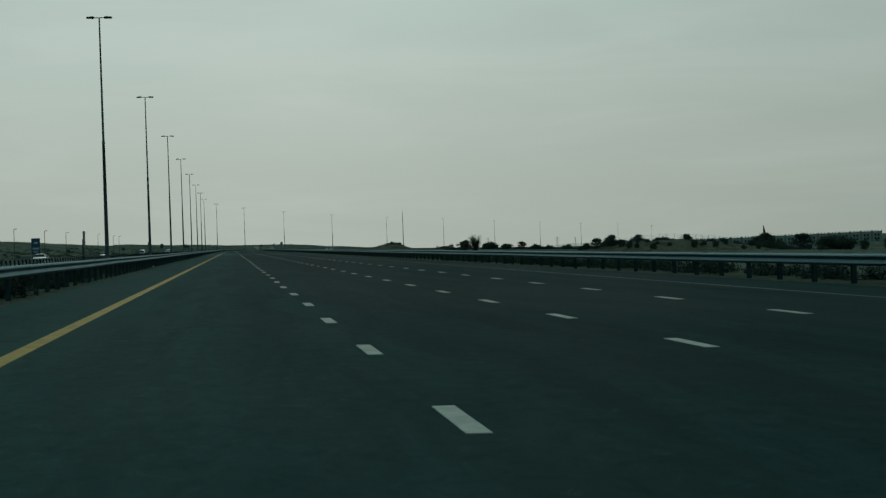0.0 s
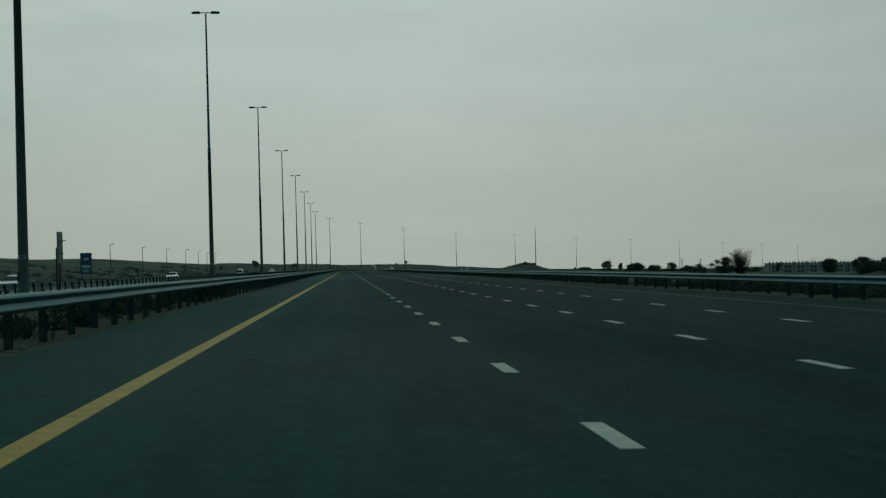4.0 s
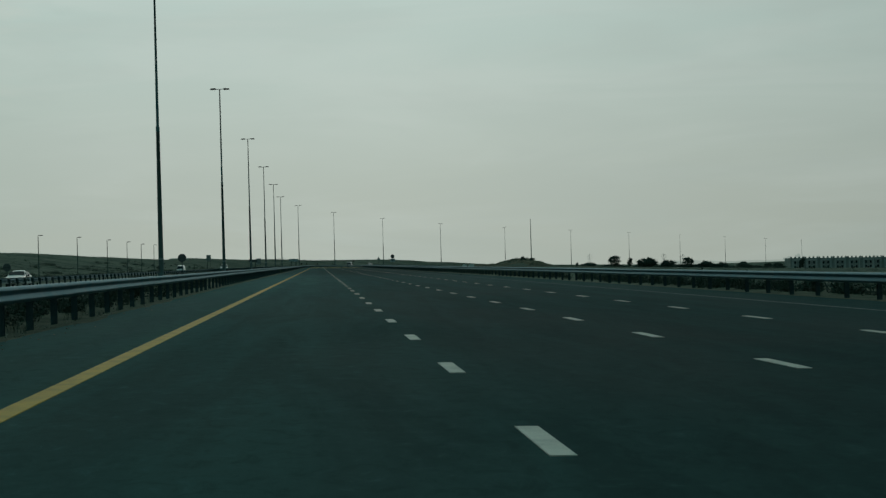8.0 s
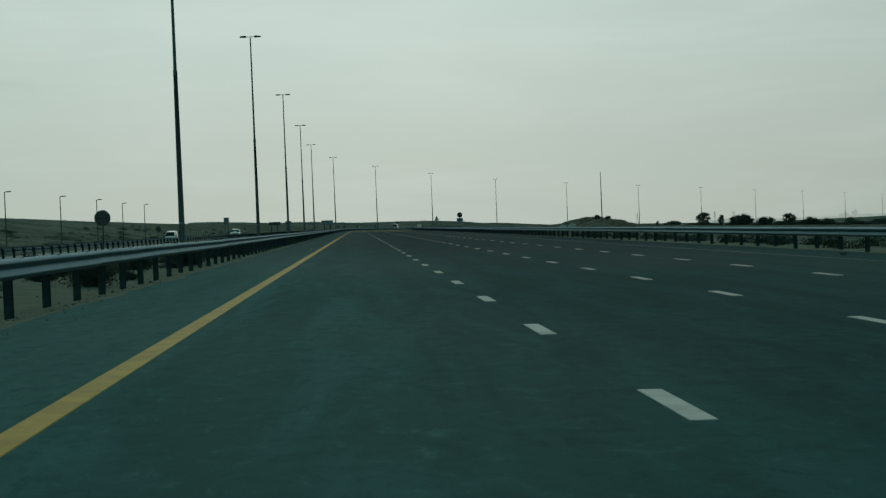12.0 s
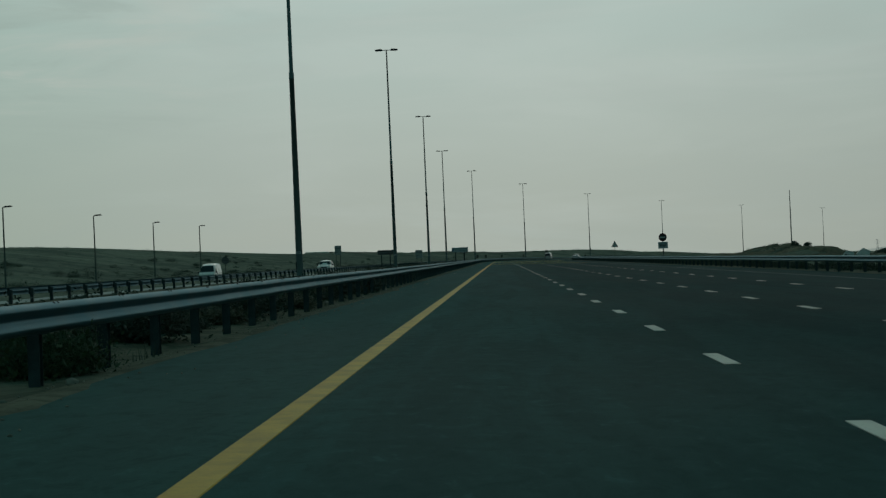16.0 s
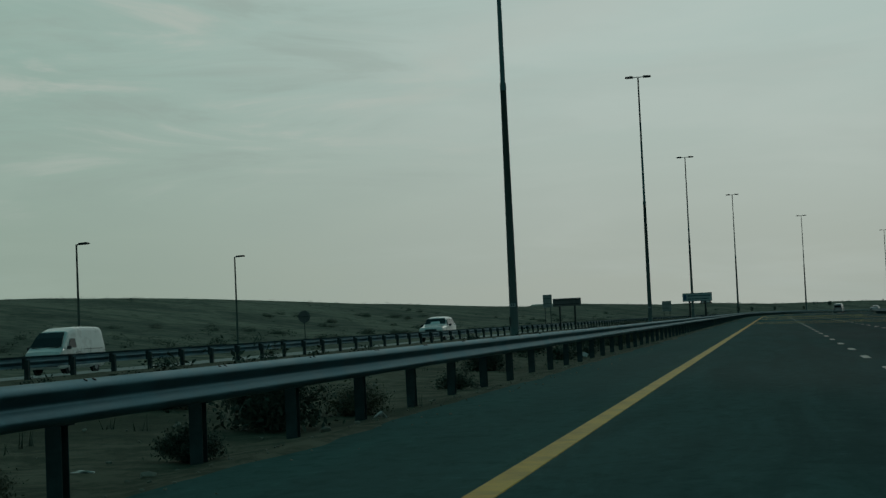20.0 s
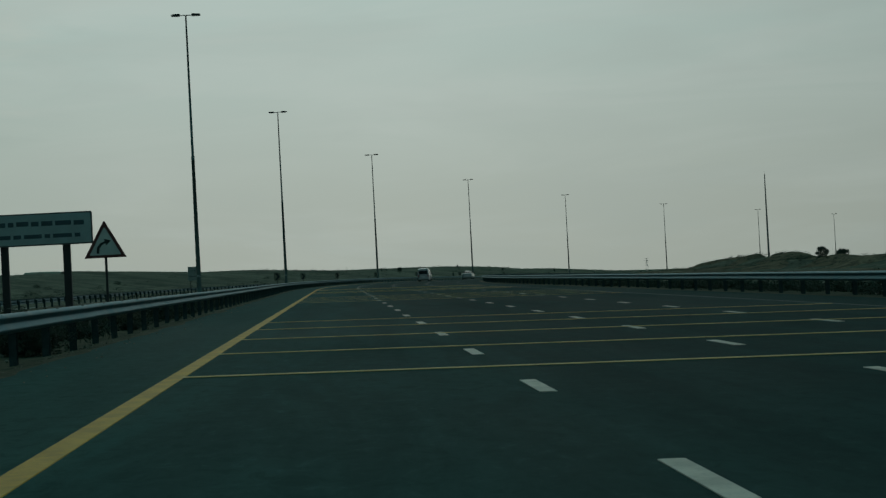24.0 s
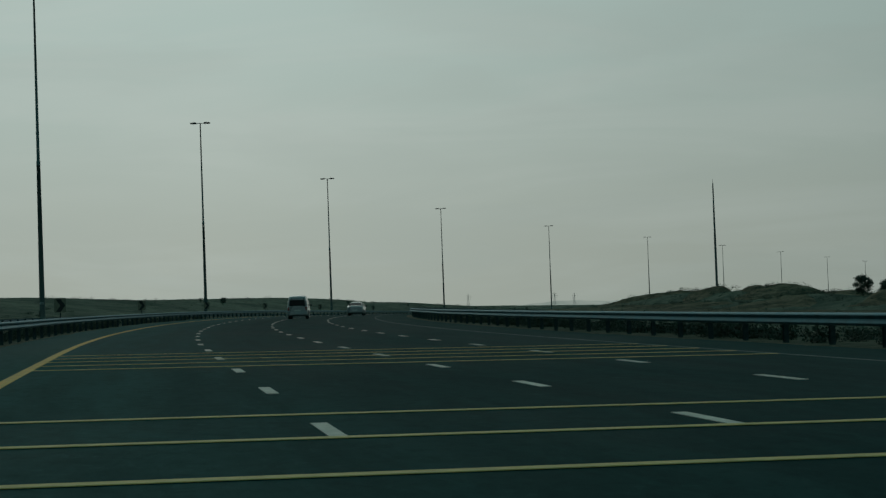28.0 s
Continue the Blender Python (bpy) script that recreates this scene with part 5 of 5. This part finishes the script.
def dune_scrub():
    """Countless low tufts over the dunes, the plain and the hill."""
    rng = random.Random(5)
    verts, faces = [], []

    def finish(name, mat, label):
        me = bpy.data.meshes.new(name)
        me.from_pydata([tuple(v) for v in verts], [], faces)
        me.materials.append(M[mat])
        tagged(new(name, me), label, "scrub", kind="stuff")
        verts.clear()
        faces.clear()

    def tuft(x, y, r, h, n, z=None):
        z = land(x, y) if z is None else z
        heart(verts, faces, Vector((x, y, z)), r * 0.30, h * 0.26, 150 if n > 100 else 8, h * (0.085 if n > 100 else 0.11), rng)
        for _ in range(n):
            u = rng.random() ** 0.5 * r * 0.6
            a = rng.uniform(0, 6.283)
            p = Vector((x + u * math.cos(a), y + u * math.sin(a), z + rng.random() * h * 0.75 * (1.05 - u / r)))
            leaf_quad(verts, faces, p, rng.uniform(0.035, 0.075) * h if n > 100 else rng.uniform(0.04, 0.085) * h, rng)
    for o, s, size in far_spots:
        x, y, _a = road_xy(s, o)
        tuft(x, y, 0.60 * size, 0.55 * size, 160, rough_verge(s, o) if o < 0 else right_verge(s, o))
    s = 20.0
    while s < 900:                                        # brush close behind the outer rail
        thick = 0.9 if s < 290 or s > 590 else 0.5 if s > 470 else 0.28
        if rng.random() < thick:
            o = rng.uniform(16.2, 18.4)
            x, y, _a = road_xy(s, o)
            tuft(x, y, rng.uniform(0.45, 0.85), rng.uniform(0.4, 0.9), 150 if s < 260 or s > 600 else 130, right_verge(s, o))
        s += rng.uniform(0.3, 0.7)
    s = 0.0
    while s < 860:                                        # brush close behind the median rail, thick in places
        here = 0.35 + 0.9 * noise.noise(Vector((s * 0.045, 2.7, 0))) + (0.45 if s < 150 or s > 632 else 0.1)
        if rng.random() < here and not 500 < s < 535:
            o = -5.75 - 1.9 * rng.random()
            x, y, _a = road_xy(s, o)
            tuft(x, y, rng.uniform(0.3, 0.62), rng.uniform(0.35, 0.75), 150, rough_verge(s, o))
        s += rng.uniform(0.35, 0.8)
    for _ in range(1500):                                 # thin weeds along the median rail
        s, o = rng.uniform(0, 790), -5.0 - 3.2 * rng.random() ** 1.5
        if noise.noise(Vector((s * 0.09, o * 0.3, 6.6))) < -0.05:
            continue
        x, y, _a = road_xy(s, o)
        z = rough_verge(s, o)
        for _k in range(9):
            a, lean, h = rng.uniform(0, 6.283), rng.uniform(0.1, 0.7), rng.uniform(0.06, 0.26)
            p = Vector((x + rng.gauss(0, 0.05), y + rng.gauss(0, 0.05), z - 0.02))
            tip = p + Vector((math.cos(a) * lean * h, math.sin(a) * lean * h, h))
            w = Vector((-math.sin(a), math.cos(a), 0)) * 0.006
            k = len(verts)
            verts += [p - w, p + w, tip]
            faces.append((k, k + 1, k + 2))
    finish("desert_scrub", "shrub", "dark low scrub and weeds along the rails")
    for _ in range(2300):
        s, o = rng.uniform(60, 1330), -39 - 62 * rng.random()
        if noise.noise(Vector((s * 0.02, o * 0.03, 2.2))) < -0.05 and rng.random() < 0.75:
            continue
        x, y, _a = road_xy(s, o)
        tuft(x, y, rng.uniform(0.4, 1.2), rng.uniform(0.25, 0.7), 60)
    for _ in range(900):
        s, o = rng.uniform(60, 1330), -101 - 22 * rng.random()
        x, y, _a = road_xy(s, o)
        tuft(x, y, rng.uniform(0.6, 1.6), rng.uniform(0.15, 0.4), 16)
    for _ in range(1100):
        s, o = rng.uniform(90, 1150), 24 + 110 * rng.random() ** 1.6
        x, y, _a = road_xy(s, o)
        tuft(x, y, rng.uniform(0.5, 1.3), rng.uniform(0.4, 0.9), 44)
    for _ in range(900):
        x, y = 93 + rng.gauss(0, 9), 915 + rng.gauss(0, 50)
        tuft(x, y, rng.uniform(0.5, 1.5), rng.uniform(0.35, 1.0), 60, max(land(x, y), hill_top(x, y, *HILL, 1.2)) - 0.05)
    for _ in range(1500):                                 # a belt of bushes along the foot of the dunes
        s, o = rng.uniform(180, 1180), -41 - 22 * rng.random() ** 1.3
        if noise.noise(Vector((s * 0.03, o * 0.05, 5.5))) > -0.12:
            x, y, _a = road_xy(s, o)
            tuft(x, y, rng.uniform(0.9, 2.0), rng.uniform(0.5, 1.3), 70)
    for _ in range(700):                                  # low growth that roughens the crest
        s, o = rng.uniform(250, 1330), -100 - 16 * rng.random()
        x, y, _a = road_xy(s, o)
        tuft(x, y, rng.uniform(0.5, 1.4), rng.uniform(0.25, 0.55) * (1.8 if rng.random() < 0.08 else 1.0), 40)
    for _ in range(150):                                  # larger bushes low on the dunes
        s, o = rng.uniform(120, 1000), -42 - 34 * rng.random() ** 1.4
        x, y, _a = road_xy(s, o)
        for _k in range(rng.randint(1, 4)):
            tuft(x + rng.gauss(0, 1.6), y + rng.gauss(0, 3.0), rng.uniform(0.9, 1.9), rng.uniform(0.5, 1.1), 150)
    for _ in range(170):                                  # bushes on the dune beyond the bend
        s, o = rng.uniform(1020, 1270), -58 - 50 * rng.random()
        x, y, _a = road_xy(s, o)
        for _k in range(rng.randint(1, 3)):
            tuft(x + rng.gauss(0, 1.4), y + rng.gauss(0, 2.0), rng.uniform(0.7, 1.5), rng.uniform(0.4, 0.9), 60)
    finish("dune_scrub", "dune_scrub", "dull grey-green scrub scattered over dunes and hill")


def loose_stones():
    rng = random.Random(9)
    bm = bmesh.new()
    bmesh.ops.create_icosphere(bm, subdivisions=1, radius=1.0)
    ball, sides = [v.co.copy() for v in bm.verts], [[v.index for v in f.verts] for f in bm.faces]
    bm.free()
    verts, faces = [], []

    def stone(x, y, z, r, turn, squash):
        m = Matrix.Translation((x, y, z + r * 0.3)) @ turn @ squash
        k = len(verts)
        verts.extend((m @ (v * r))[:] for v in ball)
        faces.extend([i + k for i in f] for f in sides)

    for _ in range(2600):
        s, o = rng.uniform(0, 780), -4.7 - rng.random() ** 1.4 * 5.5
        x, y, _a = road_xy(s, o)
        r = rng.uniform(0.012, 0.03) * (2.2 if rng.random() < 0.12 else 1.0)
        stone(x, y, rough_verge(s, o), r, pose(0, 0, 0, rng.uniform(0, 90), 0, rng.uniform(0, 360)), Matrix.Diagonal((1.3, 1.0, 0.6, 1)))
    for _ in range(3000):                                  # grit that has rolled onto the edge of the asphalt
        s, o = rng.uniform(60, 760), -4.75 + 1.0 * rng.random() ** 2.2
        x, y, _a = road_xy(s, o)
        stone(x, y, max(rough_verge(s, o), level(s, o)), rng.uniform(0.008, 0.018), pose(0, 0, 0, rng.uniform(0, 90), 0, rng.uniform(0, 360)), Matrix.Diagonal((1.2, 1.0, 0.7, 1)))
    me = bpy.data.meshes.new("gravel")
    me.from_pydata(verts, [], faces)
    me.materials.append(M["stone"])
    tagged(part("gravel", me, None), "loose stones and gravel along the median edge", "gravel", kind="stuff")


dune_scrub()


# ---- far things: houses, mast, pylons ----
def house(m):
    t = thing("terraced_house", m, "sand-coloured flat-roofed terraced house with a tall portal", "house", "row of terraced houses")
    bm = bmesh.new()
    box(bm, 0, 5, 2.6, 7.6, 10, 7.2)
    wall = part("wall", bm, M["plaster"], t)
    bm = bmesh.new()
    box(bm, 0, 5, 6.25, 7.75, 10.15, 0.22)
    part("cornice", bm, M["plaster"], t)
    for x in (-3.3, -1.1, 1.1, 3.3):
        bm = bmesh.new()
        box(bm, x, 0.1, 6.75, 0.9, 0.3, 0.85)
        part("merlon", bm, M["plaster"], t)
    bm = bmesh.new()
    for x in (-2.6, 2.6):
        box(bm, x, -0.25, 2.6, 0.8, 0.5, 6.2)
    box(bm, 0, -0.25, 5.4, 6.0, 0.5, 0.8)
    part("portal", bm, M["concrete"], t)
    for x in (-1.25, 1.25):
        for z in (1.6, 4.0):
            fr = bmesh.new()
            box(fr, x, -0.02, z, 1.3, 0.10, 1.7)
            w = part("window", fr, M["concrete"], t)
            bm = bmesh.new()
            box(bm, x, -0.06, z, 1.05, 0.06, 1.45)
            part("pane", bm, M["glass"], w)
    bm = bmesh.new()
    box(bm, 0, -0.03, 0.6, 1.0, 0.08, 2.2)
    part("door", bm, M["bark"], t)
    return t


h0 = house(pose(254.6, 1006, -8.9))
for i in range(1, 25):
    x = 254.6 + 7.75 * i
    copy_thing(h0, pose(x, 1006 + (0 if i < 6 else 10), -8.9 - 0.10 * min(i, 7) + 0.12 * max(0, i - 10)))


def radio_mast(m, h):
    t = thing("flood_mast", m, "slender steel mast rising from the sandy hill", "mast")
    bm = bmesh.new()
    tube(bm, [(0, 0, -5), (0, 0, h * 0.5), (0, 0, h)], [0.26, 0.20, 0.11], 10)
    part("shaft", bm, M["mast"], t)
    bm = bmesh.new()
    tube(bm, [(0, 0, h), (0, 0, h + 0.8)], [0.03, 0.02], 6)
    part("rod", bm, M["dark"], t)


radio_mast(pose(108.6, 983.0, 0.0), 21.4)
radio_mast(pose(-95.0, 512.0, 5.5), 19.5)


def pylon(m):
    t = thing("power_pylon", m, "distant grey lattice power pylon", "pylon", "distant pylons")
    for sx in (-1, 1):
        for sy in (-1, 1):
            bm = bmesh.new()
            tube(bm, [(sx * 4, sy * 4, 0), (sx * 1.2, sy * 1.2, 20), (sx * 0.5, sy * 0.5, 34)], [0.16, 0.14, 0.10], 4)
            part("leg", bm, M["far_steel"], t)
    for z, w in ((20, 8), (25.5, 10), (31, 7)):
        bm = bmesh.new()
        tube(bm, [(-w, 0, z), (0, 0, z + 1.0), (w, 0, z)], [0.10, 0.16, 0.10], 4)
        tube(bm, [(-w, 0, z), (w, 0, z)], [0.10, 0.10], 4)
        part("crossarm", bm, M["far_steel"], t)
    bm = bmesh.new()
    for k in range(8):
        z0, z1 = k * 4.2, (k + 1) * 4.2
        w0, w1 = 4 - 3.4 * z0 / 34, 4 - 3.4 * z1 / 34
        for sy in (-1, 1):
            tube(bm, [(-w0, sy * w0, z0), (w1, sy * w1, z1)], [0.09, 0.09], 3)
            tube(bm, [(w0, sy * w0, z0), (-w1, sy * w1, z1)], [0.09, 0.09], 3)
    part("bracing", bm, M["far_steel"], t)
    return t


p0 = pylon(at_land(712, 3350))
p0.scale = (0.68, 0.68, 0.68)
for x, y in ((562, 3380), (768, 3420)):
    copy_thing(p0, at_land(x, y)).scale = (0.66, 0.66, 0.66)


def far_ridge():
    """A long low ridge on the horizon."""
    bm = bmesh.new()
    rows = []
    for i in range(81):
        x = 700 + 12.5 * i
        top = -24.5 + 5.0 * math.exp(-((x - 880) / 90) ** 2) + 7.5 * math.sin(math.pi * i / 80) ** 0.6 + 3.0 * noise.noise(Vector((i * 0.11, 2, 0))) + 1.2 * noise.noise(Vector((i * 0.5, 7, 0)))
        rows.append([bm.verts.new((x, 3900 + d, top - dz)) for d, dz in ((-160, 40), (-60, 9), (0, 0), (90, 40))])
    for p, q in zip(rows, rows[1:]):
        for j in range(3):
            bm.faces.new((p[j], q[j], q[j + 1], p[j + 1]))
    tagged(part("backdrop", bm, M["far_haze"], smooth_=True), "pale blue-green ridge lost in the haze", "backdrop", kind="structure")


far_ridge()


def far_block(x, y, w, h, name, label):
    t = thing(name, pose(x, y, -26), label, "building", "works in the haze")
    bm = bmesh.new()
    box(bm, 0, 0, h / 2, w, 12, h)
    # these walls emit the haze colour, like the ridge
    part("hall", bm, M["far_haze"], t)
    bm = bmesh.new()
    box(bm, w * 0.2, 0, h + 1.2, w * 0.35, 8, 2.6)
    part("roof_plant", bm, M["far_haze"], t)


for x, w, h in ((958, 16, 15), (979, 8, 20), (1000, 26, 11), (1030, 14, 8)):
    far_block(x, 3300, w, h, "far_building", "pale hazy works building on the horizon")


def dune_track(name, pts, width, label):
    """A bare pale track lying on the dune."""
    verts, faces = [], []
    for i, (x, y) in enumerate(pts):
        x1, y1 = pts[min(i + 1, len(pts) - 1)]
        x0, y0 = pts[max(i - 1, 0)]
        d = Vector((y1 - y0, x0 - x1, 0)).normalized() * width / 2
        for k in (-1, -0.4, 0.4, 1):
            px, py = x + d.x * k, y + d.y * k
            verts.append((px, py, max(land(px + a, py + b) for a in (-3, 0, 3) for b in (-3, 0, 3)) * 0.6 + land(px, py) * 0.4 + (0.28 if abs(k) < 0.9 else -0.2)))
    for i in range(len(pts) - 1):
        for j in range(3):
            a = i * 4 + j
            faces.append((a, a + 1, a + 5, a + 4))
    me = bpy.data.meshes.new(name)
    me.from_pydata(verts, [], faces)
    me.materials.append(M["track"])
    tagged(new(name, me), label, "track", kind="structure")


dune_track("dune_track", [(-90.5 + 1.5 * i, 962 - 5 * i) for i in range(9)], 2.6, "pale bare track climbing the scrubby dune")
dune_track("dune_track", [(-71 + 1.6 * i, 958 - 1.2 * i) for i in range(7)], 2.0, "pale bare track at the foot of the dune")


def pale_slab(m, label):
    t = thing("marker_slab", m, label, "marker")
    bm = bmesh.new()
    prism(bm, [(-0.85, -0.3), (0.75, -0.3), (0.85, 0.75), (0.1, 0.95), (-0.35, 0.45)], -0.09, 0.09, 0.02)
    part("slab", bm, M["sign_white"], t)


pale_slab(pose(33.2, 552.0, land(33.2, 552.0) + 0.1), "pale white marker slab standing beyond the rail")
pale_slab(pose(34.9, 553.0, land(34.9, 553.0) + 0.35, 0, 8, 0), "pale white marker slab leaning beyond the rail")


def feather_flag(m):
    """A tall narrow sail on a leaning pole."""
    t = thing("feather_flag", m, "narrow dull red feather flag on a thin pole", "flag")
    part("pole", round_rod(0, 0.04, 0.0, 8.6, 0.05), M["dark"], t)
    bm = bmesh.new()
    prism(bm, [(0.03, 5.2), (0.95, 5.5), (0.72, 6.6), (0.42, 7.9), (0.10, 8.55), (0.03, 8.5)], -0.02, 0.02)
    part("sail", bm, M["flag"], t, "dull red sail")


feather_flag(pose(188.6, 533.1, -5.4))


# ---- litter on the shoulder ----
def tyre_scrap(m, seed, size):
    """A torn strip of tread, curled up from the asphalt."""
    rng = random.Random(seed)
    t = thing("tyre_scrap", m, "torn black strip of tyre tread on the asphalt shoulder", "litter", "scraps on the shoulder")
    bm = bmesh.new()
    rows = []
    for i in range(9):
        f = i / 8
        y, z = (f - 0.5) * size, 0.012 + 0.10 * size * (2 * f - 1) ** 2 + rng.uniform(0, 0.012)
        w = size * 0.28 * (1 - 0.5 * abs(2 * f - 1)) * rng.uniform(0.7, 1.1)
        rows.append([bm.verts.new((w * k, y, z + dz)) for k, dz in ((-0.5, 0.02), (0, 0.0), (0.5, 0.015), (0.5, 0.028), (0, 0.014), (-0.5, 0.034))])
    for p, q in zip(rows, rows[1:]):
        for j in range(6):
            bm.faces.new((p[j], p[(j + 1) % 6], q[(j + 1) % 6], q[j]))
    bm.faces.new(rows[0])
    bm.faces.new(rows[-1][::-1])
    bmesh.ops.recalc_face_normals(bm, faces=bm.faces[:])
    part("tread", bm, M["rubber"], t)


def pale_scrap(m, seed, w, h, label):
    """A bent, crumpled flake of white plastic or paper."""
    rng = random.Random(seed)
    t = thing("litter_scrap", m, label, "litter", "pale litter")
    bm = bmesh.new()
    top, low = [], []
    for i in range(4):
        for j in range(3):
            x, y = (i / 3 - 0.5) * w * rng.uniform(0.8, 1.1), (j / 2 - 0.5) * w * 0.7 * rng.uniform(0.7, 1.1)
            z = h * rng.uniform(0.35, 1.0) * (1.2 - abs(i - 1.5) * 0.5)
            top.append(bm.verts.new((x, y, z)))
            low.append(bm.verts.new((x, y, z - 0.012)))
    for grid, flip in ((top, False), (low, True)):
        for i in range(3):
            for j in range(2):
                k = [i * 3 + j, i * 3 + j + 1, i * 3 + j + 4, i * 3 + j + 3]
                bm.faces.new([grid[q] for q in (k if flip else k[::-1])])
    rim = [0, 3, 6, 9, 10, 11, 8, 5, 2, 1]
    for a, b in zip(rim, rim[1:] + rim[:1]):
        bm.faces.new((top[a], top[b], low[b], low[a]))
    bmesh.ops.recalc_face_normals(bm, faces=bm.faces[:])
    part("sheet", bm, M["litter"], t)


for s, o, w, h, what in ((103.9, -5.06, 0.20, 0.14, "crumpled white bag at the edge of the asphalt"), (309.5, -5.74, 0.22, 0.08, "white plastic scrap on the median sand"),
                         (507.9, -3.88, 0.14, 0.02, "flat white flake on the asphalt shoulder"), (511.1, -5.95, 0.20, 0.03, "flat pale strip on the median sand"),
                         (516.2, -4.75, 0.14, 0.10, "crumpled pale scrap by a rail post"), (519.9, -6.16, 0.22, 0.06, "pale flattened can on the median sand"),
                         (443.7, -5.64, 0.16, 0.025, "pale strip of cardboard by a rail post"), (542.3, -5.57, 0.26, 0.2, "crumpled white bag by a rail post"), (378.9, -2.68, 0.09, 0.03, "small white scrap on the asphalt shoulder")):
    pale_scrap(place(s, o, rough_verge(s, o) if o < -4.4 else level(s, o), s * 37 % 360), int(s), w, h, what)
tyre_scrap(place(342.0, 13.3, None, 20), 4, 0.30)


# ---- painted pieces of the road, last ----
DASH, PERIOD, FIRST = 1.56, 6.6368, 2.908


def dash_mesh():
    bm = bmesh.new()
    box(bm, 0, 0, 0.003, 0.155, DASH, 0.008)
    return mesh_of(bm, "lane_dash", M["white_line"])


def lane_dashes():
    me = dash_mesh()
    rest = bmesh.new()
    roll = math.degrees(math.atan(FALL))
    for line, o in enumerate((1.52, 5.01, 8.58)):
        k = -9
        while FIRST + PERIOD * k < 1330:
            s = FIRST + PERIOD * k
            m = place(s, o) @ pose(noise.noise(Vector((s, o, 1))) * 0.03, noise.noise(Vector((s, o, 4))) * 0.05, 0, 0, roll, 0)
            if line < 2 and 0 <= s <= 830 or line == 2 and 300 <= s <= 600:
                part("lane_dash", me, None, road, m=m)
            else:
                made = box(rest, 0, 0, 0.003, 0.155, DASH, 0.008)
                bmesh.ops.transform(rest, matrix=m, verts=made)
            k += 1
    tagged(part("far_lane_dashes", rest, M["white_line"], road), kind="stuff")


def rumble_strips():
    bars = [first + step * i for first, step in ((616.6, 5.22), (666.45, 4.10), (703.75, 2.81), (728.2, 2.2)) for i in range(5)]
    for s in bars:
        n_, verts, faces = 12, [], []
        for i in range(n_ + 1):
            o = -2.05 + 14.2 * i / n_
            for d, up in ((-0.09, 0.006), (-0.085, 0.012), (0.085, 0.012), (0.09, 0.006)):
                x, y, _ = road_xy(s + d, o)
                verts.append((x, y, level(s, o) + up))
        for i in range(n_):
            for j in range(3):
                k = i * 4 + j
                faces.append((k, k + 4, k + 5, k + 1))
        me = bpy.data.meshes.new("rumble_strip")
        me.from_pydata(verts, [], faces)
        me.materials.append(M["pale_line"])
        part("rumble_strip", me, None, road)


lane_dashes()
rumble_strips()
loose_stones()
